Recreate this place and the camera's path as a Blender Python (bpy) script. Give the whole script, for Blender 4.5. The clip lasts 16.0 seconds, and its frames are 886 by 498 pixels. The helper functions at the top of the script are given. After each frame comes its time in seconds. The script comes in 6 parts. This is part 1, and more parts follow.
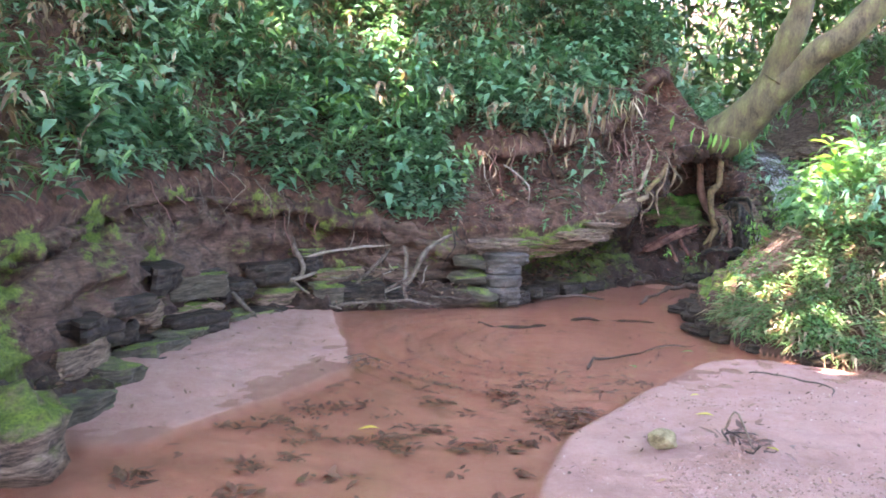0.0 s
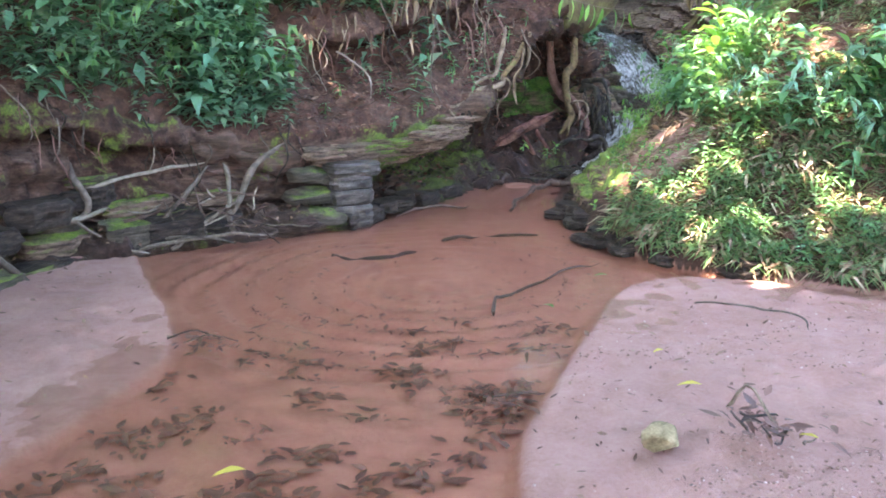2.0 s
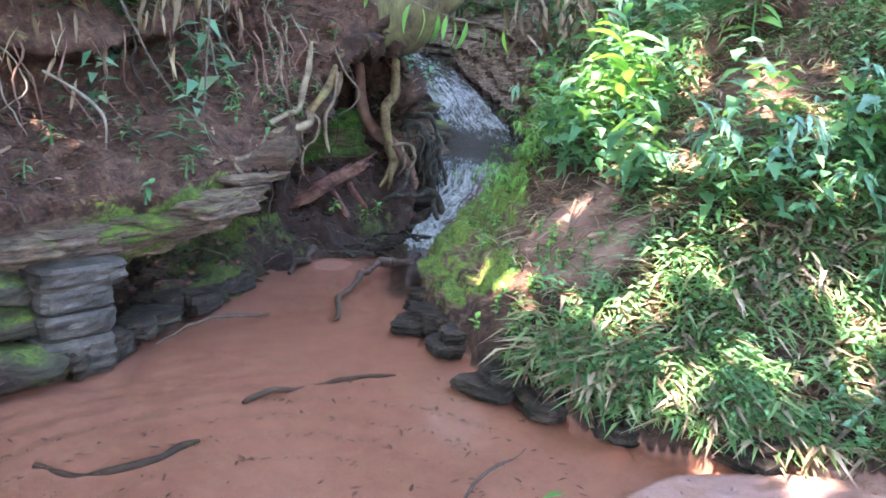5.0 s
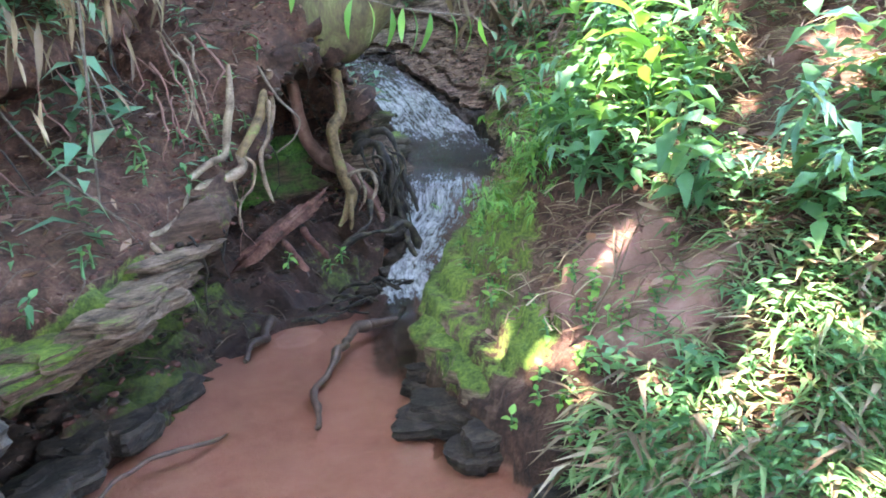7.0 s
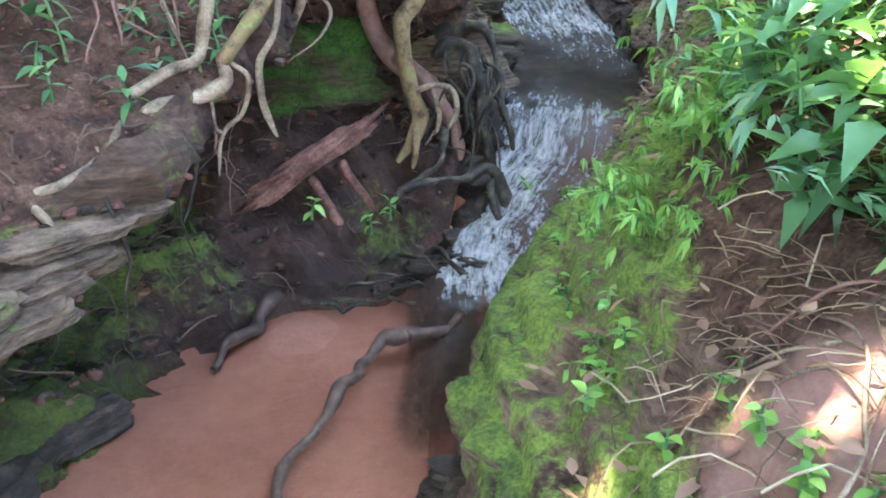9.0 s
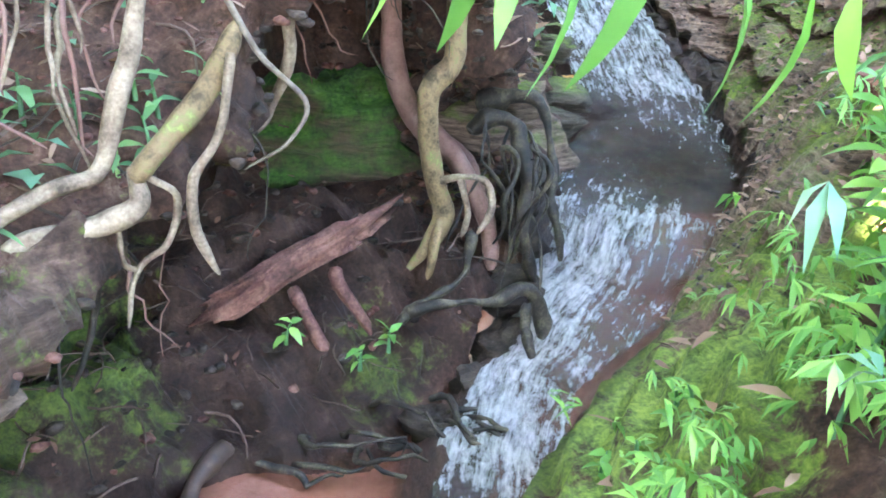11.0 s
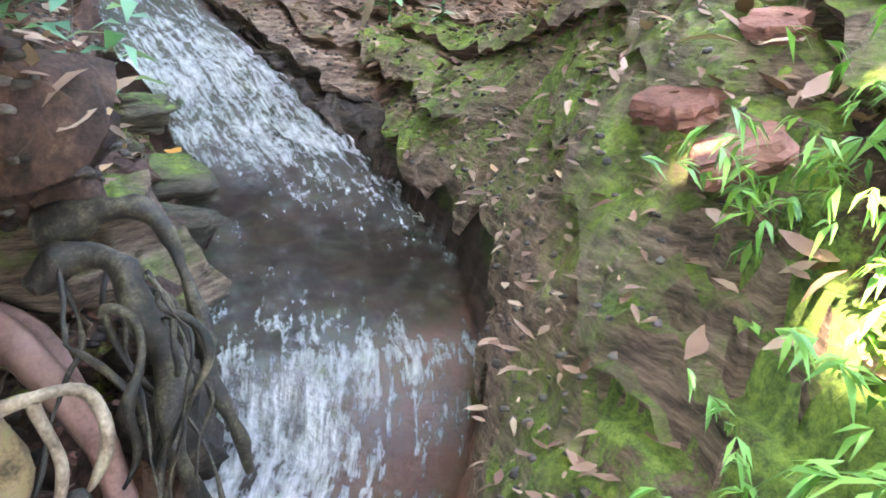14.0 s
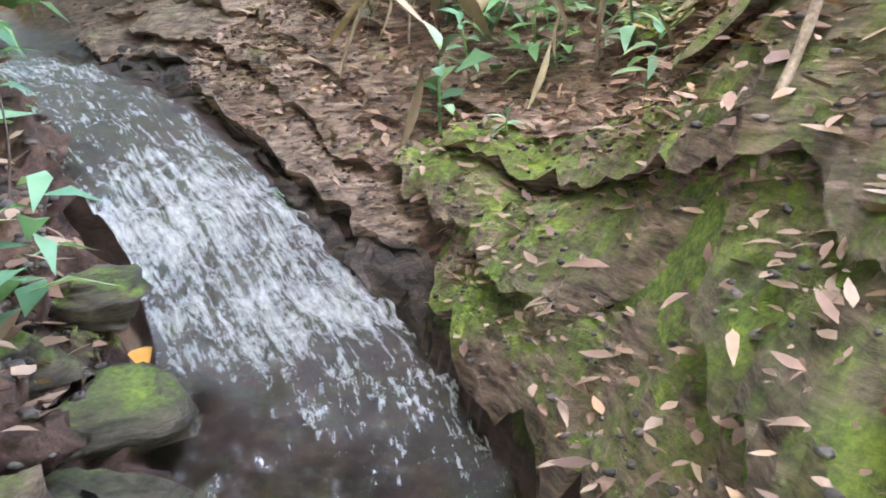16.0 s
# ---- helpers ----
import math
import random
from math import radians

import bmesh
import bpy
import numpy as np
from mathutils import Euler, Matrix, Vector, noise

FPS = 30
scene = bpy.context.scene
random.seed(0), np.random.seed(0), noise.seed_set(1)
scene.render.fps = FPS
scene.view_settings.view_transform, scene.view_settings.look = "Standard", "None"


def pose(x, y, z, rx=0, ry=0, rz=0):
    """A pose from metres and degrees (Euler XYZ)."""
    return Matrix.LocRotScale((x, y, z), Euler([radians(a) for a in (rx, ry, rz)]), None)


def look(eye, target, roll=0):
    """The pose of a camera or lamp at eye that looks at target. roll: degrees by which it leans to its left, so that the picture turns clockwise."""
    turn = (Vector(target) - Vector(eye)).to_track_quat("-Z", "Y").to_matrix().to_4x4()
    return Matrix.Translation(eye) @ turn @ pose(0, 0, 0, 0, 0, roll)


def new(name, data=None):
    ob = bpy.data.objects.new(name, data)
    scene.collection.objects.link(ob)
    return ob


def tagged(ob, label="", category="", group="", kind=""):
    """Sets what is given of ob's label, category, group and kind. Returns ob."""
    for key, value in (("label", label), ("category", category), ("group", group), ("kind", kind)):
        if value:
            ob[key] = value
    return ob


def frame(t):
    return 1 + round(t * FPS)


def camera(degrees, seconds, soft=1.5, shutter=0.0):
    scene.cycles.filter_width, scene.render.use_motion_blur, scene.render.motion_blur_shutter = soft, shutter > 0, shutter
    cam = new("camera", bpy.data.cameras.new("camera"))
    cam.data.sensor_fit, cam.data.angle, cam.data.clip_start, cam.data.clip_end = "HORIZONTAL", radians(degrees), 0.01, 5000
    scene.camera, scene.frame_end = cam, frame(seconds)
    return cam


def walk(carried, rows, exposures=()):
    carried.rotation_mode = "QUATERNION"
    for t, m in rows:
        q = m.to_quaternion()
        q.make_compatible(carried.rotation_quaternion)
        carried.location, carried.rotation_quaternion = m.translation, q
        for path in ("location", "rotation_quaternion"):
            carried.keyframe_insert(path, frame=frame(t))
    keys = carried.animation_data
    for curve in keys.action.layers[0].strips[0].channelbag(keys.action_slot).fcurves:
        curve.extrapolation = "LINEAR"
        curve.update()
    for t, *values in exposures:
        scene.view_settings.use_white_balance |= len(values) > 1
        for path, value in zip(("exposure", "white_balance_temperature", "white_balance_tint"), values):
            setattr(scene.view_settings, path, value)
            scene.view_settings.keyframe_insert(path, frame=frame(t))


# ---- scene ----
cam = camera(55.9, 16.0, 1.8)
METRES, EYE, TILT, LEAN, TURN = 11.0, 1.45, -6.73, -1.95, 0.0
ROWS = [
    (0.0, 0.0, 0.0, 0.0, 0.0, 0.0, -0.0),
    (0.5, -0.0115, 0.0382, 0.0021, 0.54, -3.17, -0.04),
    (1.0, -0.0171, 0.0664, 0.0106, -3.5, -5.25, 2.03),
    (1.5, -0.0181, 0.1115, 0.0105, -9.02, -7.28, 4.7),
    (2.0, -0.0235, 0.1387, 0.0156, -13.8, -8.12, 3.47),
    (2.5, -0.0329, 0.1817, 0.0246, -19.77, -5.24, -1.11),
    (3.0, -0.0287, 0.2061, 0.0271, -23.76, -4.89, 0.2),
    (3.5, -0.014, 0.2539, 0.0329, -25.86, -7.19, 2.95),
    (6.0, 0.0204, 0.4148, 0.0534, -32.32, -7.75, 2.01),
    (6.5, 0.0284, 0.4415, 0.0619, -32.26, -6.93, 5.69),
    (7.0, 0.0597, 0.4647, 0.0618, -35.06, -9.52, 10.91),
    (7.5, 0.0828, 0.4846, 0.068, -33.14, -11.92, 9.75),
    (8.0, 0.1042, 0.5185, 0.0694, -29.66, -13.39, 4.92),
    (10.5, 0.2074, 0.6591, 0.0774, -19.88, -19.06, 8.29),
    (11.0, 0.207, 0.6672, 0.0944, -20.37, -17.58, 1.02),
    (11.5, 0.2059, 0.6859, 0.0932, -32.74, -15.89, -4.9),
    (12.0, 0.2068, 0.7098, 0.089, -34.25, -16.07, -0.18),
    (12.5, 0.2145, 0.7275, 0.0881, -37.76, -17.26, 3.04),
    (13.0, 0.2182, 0.7422, 0.0889, -40.68, -16.82, 3.26),
    (13.5, 0.2212, 0.7562, 0.0931, -43.73, -16.44, 3.67),
    (14.0, 0.2578, 0.7785, 0.0897, -49.26, -16.56, 5.54),
    (14.5, 0.2867, 0.7911, 0.1032, -52.58, -13.9, 6.75),
    (15.0, 0.298, 0.7991, 0.1068, -53.07, -11.4, 7.74),
    (15.5, 0.3127, 0.8151, 0.1085, -52.16, -11.73, 9.15),
    (16.0, 0.3275, 0.8351, 0.1062, -44.93, -12.62, 9.17),
]
EXPOSURES = [(0.0, 5.3, 7100, 26), (1.5, 5.25, 7000, 22), (3.5, 5.05, 6800, 18), (6.0, 5.15, 6400, 16), (8.0, 5.3, 6900, 16), (10.5, 6.0, 6800, 13), (11.0, 6.15, 6900, 14), (11.5, 5.6, 6900, 11), (12.3, 6.05, 7000, 14), (13.5, 6.2, 7500, 16), (15.0, 6.3, 8200, 21), (16.0, 6.3, 8500, 22)]
walk(cam, [(t, pose(0, 0, EYE, TILT, LEAN, TURN) @ pose(METRES * x, METRES * y, METRES * z, 90 + pitch, roll, yaw)) for t, x, y, z, yaw, pitch, roll in ROWS], EXPOSURES)

# ---- light: daylight under an added unseen leaf canopy that holds off the high sun but for a few gaps ----
world = bpy.data.worlds.new("sky")
scene.world = world
world.use_nodes = True
sky = world.node_tree.nodes.new("ShaderNodeTexSky")
sky.sky_type, sky.sun_disc = "NISHITA", False
SUN_AT = Vector((-0.42, -0.12, 0.90)).normalized()
sky.sun_elevation = math.asin(SUN_AT.z)
sky.sun_rotation = math.atan2(SUN_AT.x, SUN_AT.y)
background = world.node_tree.nodes["Background"]
background.inputs[1].default_value = 0.15
world.node_tree.links.new(sky.outputs[0], background.inputs[0])
sun = new("sun", bpy.data.lights.new("sun", "SUN"))
sun.data.energy, sun.data.angle, sun.data.color = 2.0, radians(0.6), (1.0, 0.93, 0.82)
sun.matrix_world = look(SUN_AT * 40, (0, 0, 0))

# ---- materials ----
def node(tree, kind, links=(), **values):
    n = tree.nodes.new(kind)
    for key, value in values.items():
        n.inputs[key.replace("_", " ")].default_value = value
    for source, socket in links:
        tree.links.new(source, n.inputs[socket])
    return n


def empty_material(name):
    m = bpy.data.materials.new(name)
    m.use_nodes = True
    m.node_tree.nodes.clear()
    return m, m.node_tree


def finish(tree, shader):
    out = tree.nodes.new("ShaderNodeOutputMaterial")
    tree.links.new(shader, out.inputs[0])


def place(tree, stretch=(1, 1, 1)):
    geo = tree.nodes.new("ShaderNodeNewGeometry")
    mapped = node(tree, "ShaderNodeMapping", [(geo.outputs["Position"], 0)])
    mapped.inputs["Scale"].default_value = stretch
    return mapped.outputs[0]


def noise_of(tree, where, scale, detail=6.0, rough=0.6):
    return node(tree, "ShaderNodeTexNoise", [(where, "Vector")], Scale=scale, Detail=detail, Roughness=rough).outputs["Fac"]


def ramp(tree, fac, stops):
    r = node(tree, "ShaderNodeValToRGB", [(fac, 0)])
    els = r.color_ramp.elements
    while len(els) < len(stops):
        els.new(0.5)
    for el, (at, colour) in zip(els, stops):
        el.position, el.color = at, (*colour, 1)
    return r.outputs[0]


def mix(tree, fac, a, b, how="MIX"):
    m = tree.nodes.new("ShaderNodeMix")
    m.data_type, m.blend_type = "RGBA", how
    for value, socket in ((fac, 0), (a, 6), (b, 7)):
        if isinstance(value, (int, float)):
            m.inputs[socket].default_value = value
        elif isinstance(value, tuple):
            m.inputs[socket].default_value = (*value, 1)
        else:
            tree.links.new(value, m.inputs[socket])
    return m.outputs[2]


def maths(tree, how, a, b=0.0, clamp=False):
    m = tree.nodes.new("ShaderNodeMath")
    m.operation, m.use_clamp = how, clamp
    for value, socket in ((a, 0), (b, 1)):
        if isinstance(value, (int, float)):
            m.inputs[socket].default_value = value
        else:
            tree.links.new(value, m.inputs[socket])
    return m.outputs[0]


def step(tree, value, low, high):
    m = node(tree, "ShaderNodeMapRange", [(value, 0)])
    m.interpolation_type = "SMOOTHSTEP"
    m.inputs[1].default_value, m.inputs[2].default_value = low, high
    return m.outputs[0]


def bump(tree, height, strength, distance):
    return node(tree, "ShaderNodeBump", [(height, "Height")], Strength=strength, Distance=distance).outputs[0]


def plain(name, stops, scale, rough=0.8, relief=0.4, depth=0.01, stretch=(1, 1, 1), spec=0.3, detail=8.0, isle=0.0):
    """A surface whose colour wanders between the stops, with a fine grain in relief."""
    m, tree = empty_material(name)
    where = place(tree, stretch)
    big, fine = noise_of(tree, where, scale, detail), noise_of(tree, where, scale * 9, 5.0)
    both = maths(tree, "ADD", maths(tree, "MULTIPLY", big, 0.7), maths(tree, "MULTIPLY", fine, 0.3))
    if isle:
        geo = tree.nodes.new("ShaderNodeNewGeometry")
        off = maths(tree, "MULTIPLY", maths(tree, "SUBTRACT", geo.outputs["Random Per Island"], 0.5), isle)
        info = tree.nodes.new("ShaderNodeObjectInfo")
        off2 = maths(tree, "MULTIPLY", maths(tree, "SUBTRACT", info.outputs["Random"], 0.5), isle)
        both = maths(tree, "ADD", both, maths(tree, "ADD", off, off2), True)
    shader = node(tree, "ShaderNodeBsdfPrincipled", [(ramp(tree, both, stops), "Base Color"), (bump(tree, both, relief, depth), "Normal")], Roughness=rough)
    shader.inputs["Specular IOR Level"].default_value = spec
    finish(tree, shader.outputs[0])
    return m


def leafy(name, stops, shine=0.38, through_light=0.35):
    """Leaf blades: colour by blade, some light passing through."""
    m, tree = empty_material(name)
    geo, info = tree.nodes.new("ShaderNodeNewGeometry"), tree.nodes.new("ShaderNodeObjectInfo")
    pick = maths(tree, "FRACT", maths(tree, "ADD", geo.outputs["Random Per Island"], info.outputs["Random"]))
    vein = noise_of(tree, place(tree), 30.0, 3.0)
    fac = maths(tree, "ADD", maths(tree, "MULTIPLY", pick, 0.8), maths(tree, "MULTIPLY", vein, 0.25), True)
    colour = ramp(tree, fac, stops)
    skin = node(tree, "ShaderNodeBsdfPrincipled", [(colour, "Base Color")], Roughness=shine)
    skin.inputs["Specular IOR Level"].default_value = 0.4
    thin = node(tree, "ShaderNodeBsdfTranslucent", [(mix(tree, 1.0, colour, (0.9, 1.0, 0.45), "MULTIPLY"), "Color")])
    both = node(tree, "ShaderNodeMixShader", [(skin.outputs[0], 1), (thin.outputs[0], 2)])
    both.inputs[0].default_value = through_light
    finish(tree, both.outputs[0])
    return m


def ground_material(name, sandy):
    """Earth, rock, moss, sand and wet ground, laid by the masks 'cover' (moss, rock, sand) and 'wet', which in the cave
    is painted shade.
    """
    m, tree = empty_material(name)
    where = place(tree)
    layered = place(tree, (1.0, 1.0, 6.0))
    cover = tree.nodes.new("ShaderNodeAttribute")
    cover.attribute_name = "cover"
    parts = node(tree, "ShaderNodeSeparateColor", [(cover.outputs["Color"], 0)])
    moss_mask, rock_mask, sand_mask = parts.outputs[0], parts.outputs[1], parts.outputs[2]
    wet = cover.outputs["Alpha"]
    big, mid, fine = noise_of(tree, where, 2.2, 5.0), noise_of(tree, where, 11.0, 10.0, 0.72), noise_of(tree, where, 60.0, 6.0, 0.75)
    strata = noise_of(tree, layered, 6.0, 11.0, 0.75)
    earth = ramp(tree, maths(tree, "ADD", maths(tree, "MULTIPLY", mid, 0.65), maths(tree, "MULTIPLY", fine, 0.35)),
                 [(0.36, (0.014, 0.008, 0.006)), (0.46, (0.062, 0.030, 0.021)), (0.55, (0.12, 0.060, 0.041)), (0.66, (0.24, 0.15, 0.11))])
    rock = ramp(tree, strata, [(0.3, (0.025, 0.016, 0.012)), (0.46, (0.12, 0.072, 0.05)), (0.6, (0.24, 0.145, 0.105)), (0.75, (0.38, 0.25, 0.19))])
    moss = ramp(tree, maths(tree, "ADD", maths(tree, "MULTIPLY", mid, 0.5), maths(tree, "MULTIPLY", fine, 0.5)),
                [(0.34, (0.022, 0.036, 0.012)), (0.45, (0.08, 0.125, 0.03)), (0.54, (0.17, 0.245, 0.045)), (0.68, (0.34, 0.40, 0.08))])
    sand = ramp(tree, maths(tree, "ADD", maths(tree, "MULTIPLY", big, 0.35), maths(tree, "ADD", maths(tree, "MULTIPLY", mid, 0.35), maths(tree, "MULTIPLY", fine, 0.3))),
                [(0.3, (0.23, 0.112, 0.085)), (0.5, (0.36, 0.195, 0.158)), (0.7, (0.45, 0.28, 0.24))])
    colour = mix(tree, step(tree, maths(tree, "ADD", rock_mask, maths(tree, "MULTIPLY", maths(tree, "SUBTRACT", mid, 0.5), 1.2)), 0.35, 0.65), earth, rock)
    colour = mix(tree, step(tree, maths(tree, "ADD", moss_mask, maths(tree, "MULTIPLY", maths(tree, "SUBTRACT", mid, 0.5), 2.0)), 0.4, 0.7), colour, moss)
    colour = mix(tree, step(tree, sand_mask, 0.35, 0.65), colour, sand)
    # wet darkens the colour: damp by the stream, painted shade in the cave
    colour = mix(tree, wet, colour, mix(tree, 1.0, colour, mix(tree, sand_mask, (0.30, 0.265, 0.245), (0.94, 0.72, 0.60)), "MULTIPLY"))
    height = maths(tree, "ADD", maths(tree, "MULTIPLY", mid, 0.5), maths(tree, "ADD", maths(tree, "MULTIPLY", fine, 0.25), maths(tree, "MULTIPLY", strata, maths(tree, "MULTIPLY", rock_mask, 0.9))))
    rough = maths(tree, "SUBTRACT", 0.9, maths(tree, "MULTIPLY", wet, 0.3))
    shader = node(tree, "ShaderNodeBsdfPrincipled", [(colour, "Base Color"), (rough, "Roughness"), (bump(tree, height, 0.9, 0.05), "Normal")])
    shader.inputs["Specular IOR Level"].default_value = 0.3
    finish(tree, shader.outputs[0])
    return m


def grazing(tree, normal, power=5.0, least=0.02):
    """How much a water surface mirrors: little straight on, much at a slant."""
    slant = node(tree, "ShaderNodeLayerWeight", [(normal, "Normal")], Blend=0.5).outputs["Facing"]
    return maths(tree, "ADD", maths(tree, "MULTIPLY", maths(tree, "POWER", slant, power), 0.95), least, True)


def water_material(name, tint, rough, ripple, size, flow=(1, 1, 1)):
    """Clear shallow water: the bed shows through, the sky mirrors at a slant."""
    m, tree = empty_material(name)
    where = place(tree, flow)
    waves = noise_of(tree, where, size, 3.0)
    normal = bump(tree, waves, ripple, 0.02)
    clear = node(tree, "ShaderNodeBsdfTransparent")
    clear.inputs[0].default_value = (*tint, 1)
    gloss = node(tree, "ShaderNodeBsdfGlossy", [(normal, "Normal")], Roughness=rough)
    gloss.inputs[0].default_value = (0.6, 0.6, 0.6, 1)
    fresnel = grazing(tree, normal)
    both = node(tree, "ShaderNodeMixShader", [(fresnel, 0), (clear.outputs[0], 1), (gloss.outputs[0], 2)])
    finish(tree, both.outputs[0])
    return m


def torrent_material(name):
    """Running water with streaks of white foam where it falls ('foam' says how much); on the flat it also paints ripple
    glints.
    """
    m, tree = empty_material(name)
    uv = tree.nodes.new("ShaderNodeUVMap")
    uv.uv_map = "flow"
    long = node(tree, "ShaderNodeMapping", [(uv.outputs[0], 0)])
    long.inputs["Scale"].default_value = (1.0, 0.15, 1.0)
    warp = node(tree, "ShaderNodeTexNoise", [(long.outputs[0], "Vector")], Scale=30.0, Detail=8.0, Roughness=0.72, Distortion=0.5)
    streak = warp.outputs["Fac"]
    blot = noise_of(tree, uv.outputs[0], 9.0, 4.0)
    foam = tree.nodes.new("ShaderNodeAttribute")
    foam.attribute_name = "foam"
    drawn = node(tree, "ShaderNodeMapping", [(uv.outputs[0], 0)])
    drawn.inputs["Scale"].default_value = (1.0, 0.4, 1.0)
    # fine white flecks, which pass for glints on the flat stretches
    fleck = noise_of(tree, drawn.outputs[0], 60.0, 5.0, 0.7)
    amount = maths(tree, "ADD", maths(tree, "MULTIPLY", streak, 0.55), maths(tree, "ADD", maths(tree, "MULTIPLY", blot, 0.22), maths(tree, "MULTIPLY", fleck, 0.38)))
    amount = step(tree, maths(tree, "ADD", amount, maths(tree, "SUBTRACT", foam.outputs["Fac"], 0.49)), 0.46, 0.76)
    curl = noise_of(tree, uv.outputs[0], 38.0, 6.0, 0.72)
    normal = bump(tree, maths(tree, "ADD", streak, maths(tree, "MULTIPLY", curl, 1.6)), 1.0, 0.05)
    clear = node(tree, "ShaderNodeBsdfTransparent")
    clear.inputs[0].default_value = (0.88, 0.84, 0.81, 1)
    gloss = node(tree, "ShaderNodeBsdfGlossy", [(normal, "Normal")], Roughness=0.16)
    gloss.inputs[0].default_value = (0.85, 0.85, 0.85, 1)
    fresnel = grazing(tree, normal, 3.6, 0.035)
    water = node(tree, "ShaderNodeMixShader", [(fresnel, 0), (clear.outputs[0], 1), (gloss.outputs[0], 2)])
    white = node(tree, "ShaderNodeBsdfPrincipled", [(normal, "Normal")], Roughness=0.4)
    white.inputs["Base Color"].default_value = (0.74, 0.73, 0.72, 1)
    both = node(tree, "ShaderNodeMixShader", [(amount, 0), (water.outputs[0], 1), (white.outputs[0], 2)])
    finish(tree, both.outputs[0])
    return m


GROUND = ground_material("stream_ground", True)
POOL = water_material("pool_water", (0.97, 0.93, 0.89), 0.05, 0.12, 7.0)
TORRENT = torrent_material("running_water")
BARK = plain("mossy_bark", [(0.34, (0.03, 0.024, 0.016)), (0.47, (0.10, 0.078, 0.048)), (0.56, (0.13, 0.125, 0.055)), (0.70, (0.26, 0.22, 0.13))], 7.0, 0.85, 0.8, 0.02, (1, 1, 0.4))
ROOT_PALE = plain("pale_root_bark", [(0.36, (0.05, 0.034, 0.022)), (0.5, (0.17, 0.12, 0.082)), (0.68, (0.36, 0.28, 0.20))], 11.0, 0.8, 0.6, 0.008)
ROOT_MOSS = plain("mossy_root_bark", [(0.38, (0.04, 0.026, 0.012)), (0.46, (0.11, 0.072, 0.036)), (0.54, (0.175, 0.115, 0.058)), (0.60, (0.13, 0.115, 0.045)), (0.7, (0.22, 0.25, 0.07))], 13.0, 0.8, 0.6, 0.008)
ROOT_DARK = plain("wet_dark_root", [(0.40, (0.007, 0.006, 0.005)), (0.50, (0.024, 0.018, 0.013)), (0.57, (0.055, 0.045, 0.026)), (0.68, (0.13, 0.10, 0.07))], 16.0, 0.65, 0.7, 0.008, spec=0.3)
ROOT_RED = plain("red_brown_root", [(0.3, (0.08, 0.04, 0.03)), (0.5, (0.18, 0.095, 0.075)), (0.75, (0.28, 0.16, 0.13))], 12.0, 0.75, 0.6, 0.008)
WOOD_ROT = plain("rotten_red_wood", [(0.36, (0.025, 0.011, 0.008)), (0.5, (0.11, 0.045, 0.034)), (0.68, (0.26, 0.13, 0.095))], 10.0, 0.8, 0.9, 0.02, (1, 1, 1))
STICK = plain("dead_stick_bark", [(0.3, (0.05, 0.038, 0.028)), (0.5, (0.14, 0.11, 0.083)), (0.75, (0.30, 0.25, 0.20))], 18.0, 0.85, 0.5, 0.005, isle=0.3)
STICK_WET = plain("soaked_stick", [(0.3, (0.02, 0.013, 0.01)), (0.55, (0.06, 0.035, 0.025)), (0.75, (0.12, 0.075, 0.055))], 18.0, 0.6, 0.5, 0.005, isle=0.3)


def ledge_material(name, rock_stops, moss_low, moss_high, shade=(1.0, 1.0, 1.0)):
    """Layered rock with moss on what faces up."""
    m, tree = empty_material(name)
    where, layered = place(tree), place(tree, (1, 1, 7))
    strata, mid, fine = noise_of(tree, layered, 7.0, 11.0, 0.78), noise_of(tree, where, 8.0, 9.0, 0.7), noise_of(tree, where, 60.0, 6.0, 0.75)
    rock = ramp(tree, strata, rock_stops)
    moss = ramp(tree, maths(tree, "ADD", maths(tree, "MULTIPLY", mid, 0.5), maths(tree, "MULTIPLY", fine, 0.5)), [(0.34, (0.022, 0.036, 0.012)), (0.45, (0.08, 0.125, 0.03)), (0.54, (0.17, 0.245, 0.045)), (0.68, (0.34, 0.40, 0.08))])
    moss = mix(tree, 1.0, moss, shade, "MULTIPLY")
    geo = tree.nodes.new("ShaderNodeNewGeometry")
    up = node(tree, "ShaderNodeSeparateXYZ", [(geo.outputs["Normal"], 0)]).outputs[2]
    wide = maths(tree, "ADD", maths(tree, "MULTIPLY", mid, 0.45), maths(tree, "MULTIPLY", noise_of(tree, where, 2.3, 4.0), 0.55))
    mask = step(tree, maths(tree, "ADD", up, maths(tree, "MULTIPLY", maths(tree, "SUBTRACT", wide, 0.5), 3.0)), moss_low, moss_high)
    height = maths(tree, "ADD", maths(tree, "MULTIPLY", strata, 0.8), maths(tree, "MULTIPLY", fine, 0.25))
    shader = node(tree, "ShaderNodeBsdfPrincipled", [(mix(tree, mask, rock, moss), "Base Color"), (bump(tree, height, 1.0, 0.05), "Normal")], Roughness=0.8)
    shader.inputs["Specular IOR Level"].default_value = 0.25
    finish(tree, shader.outputs[0])
    return m


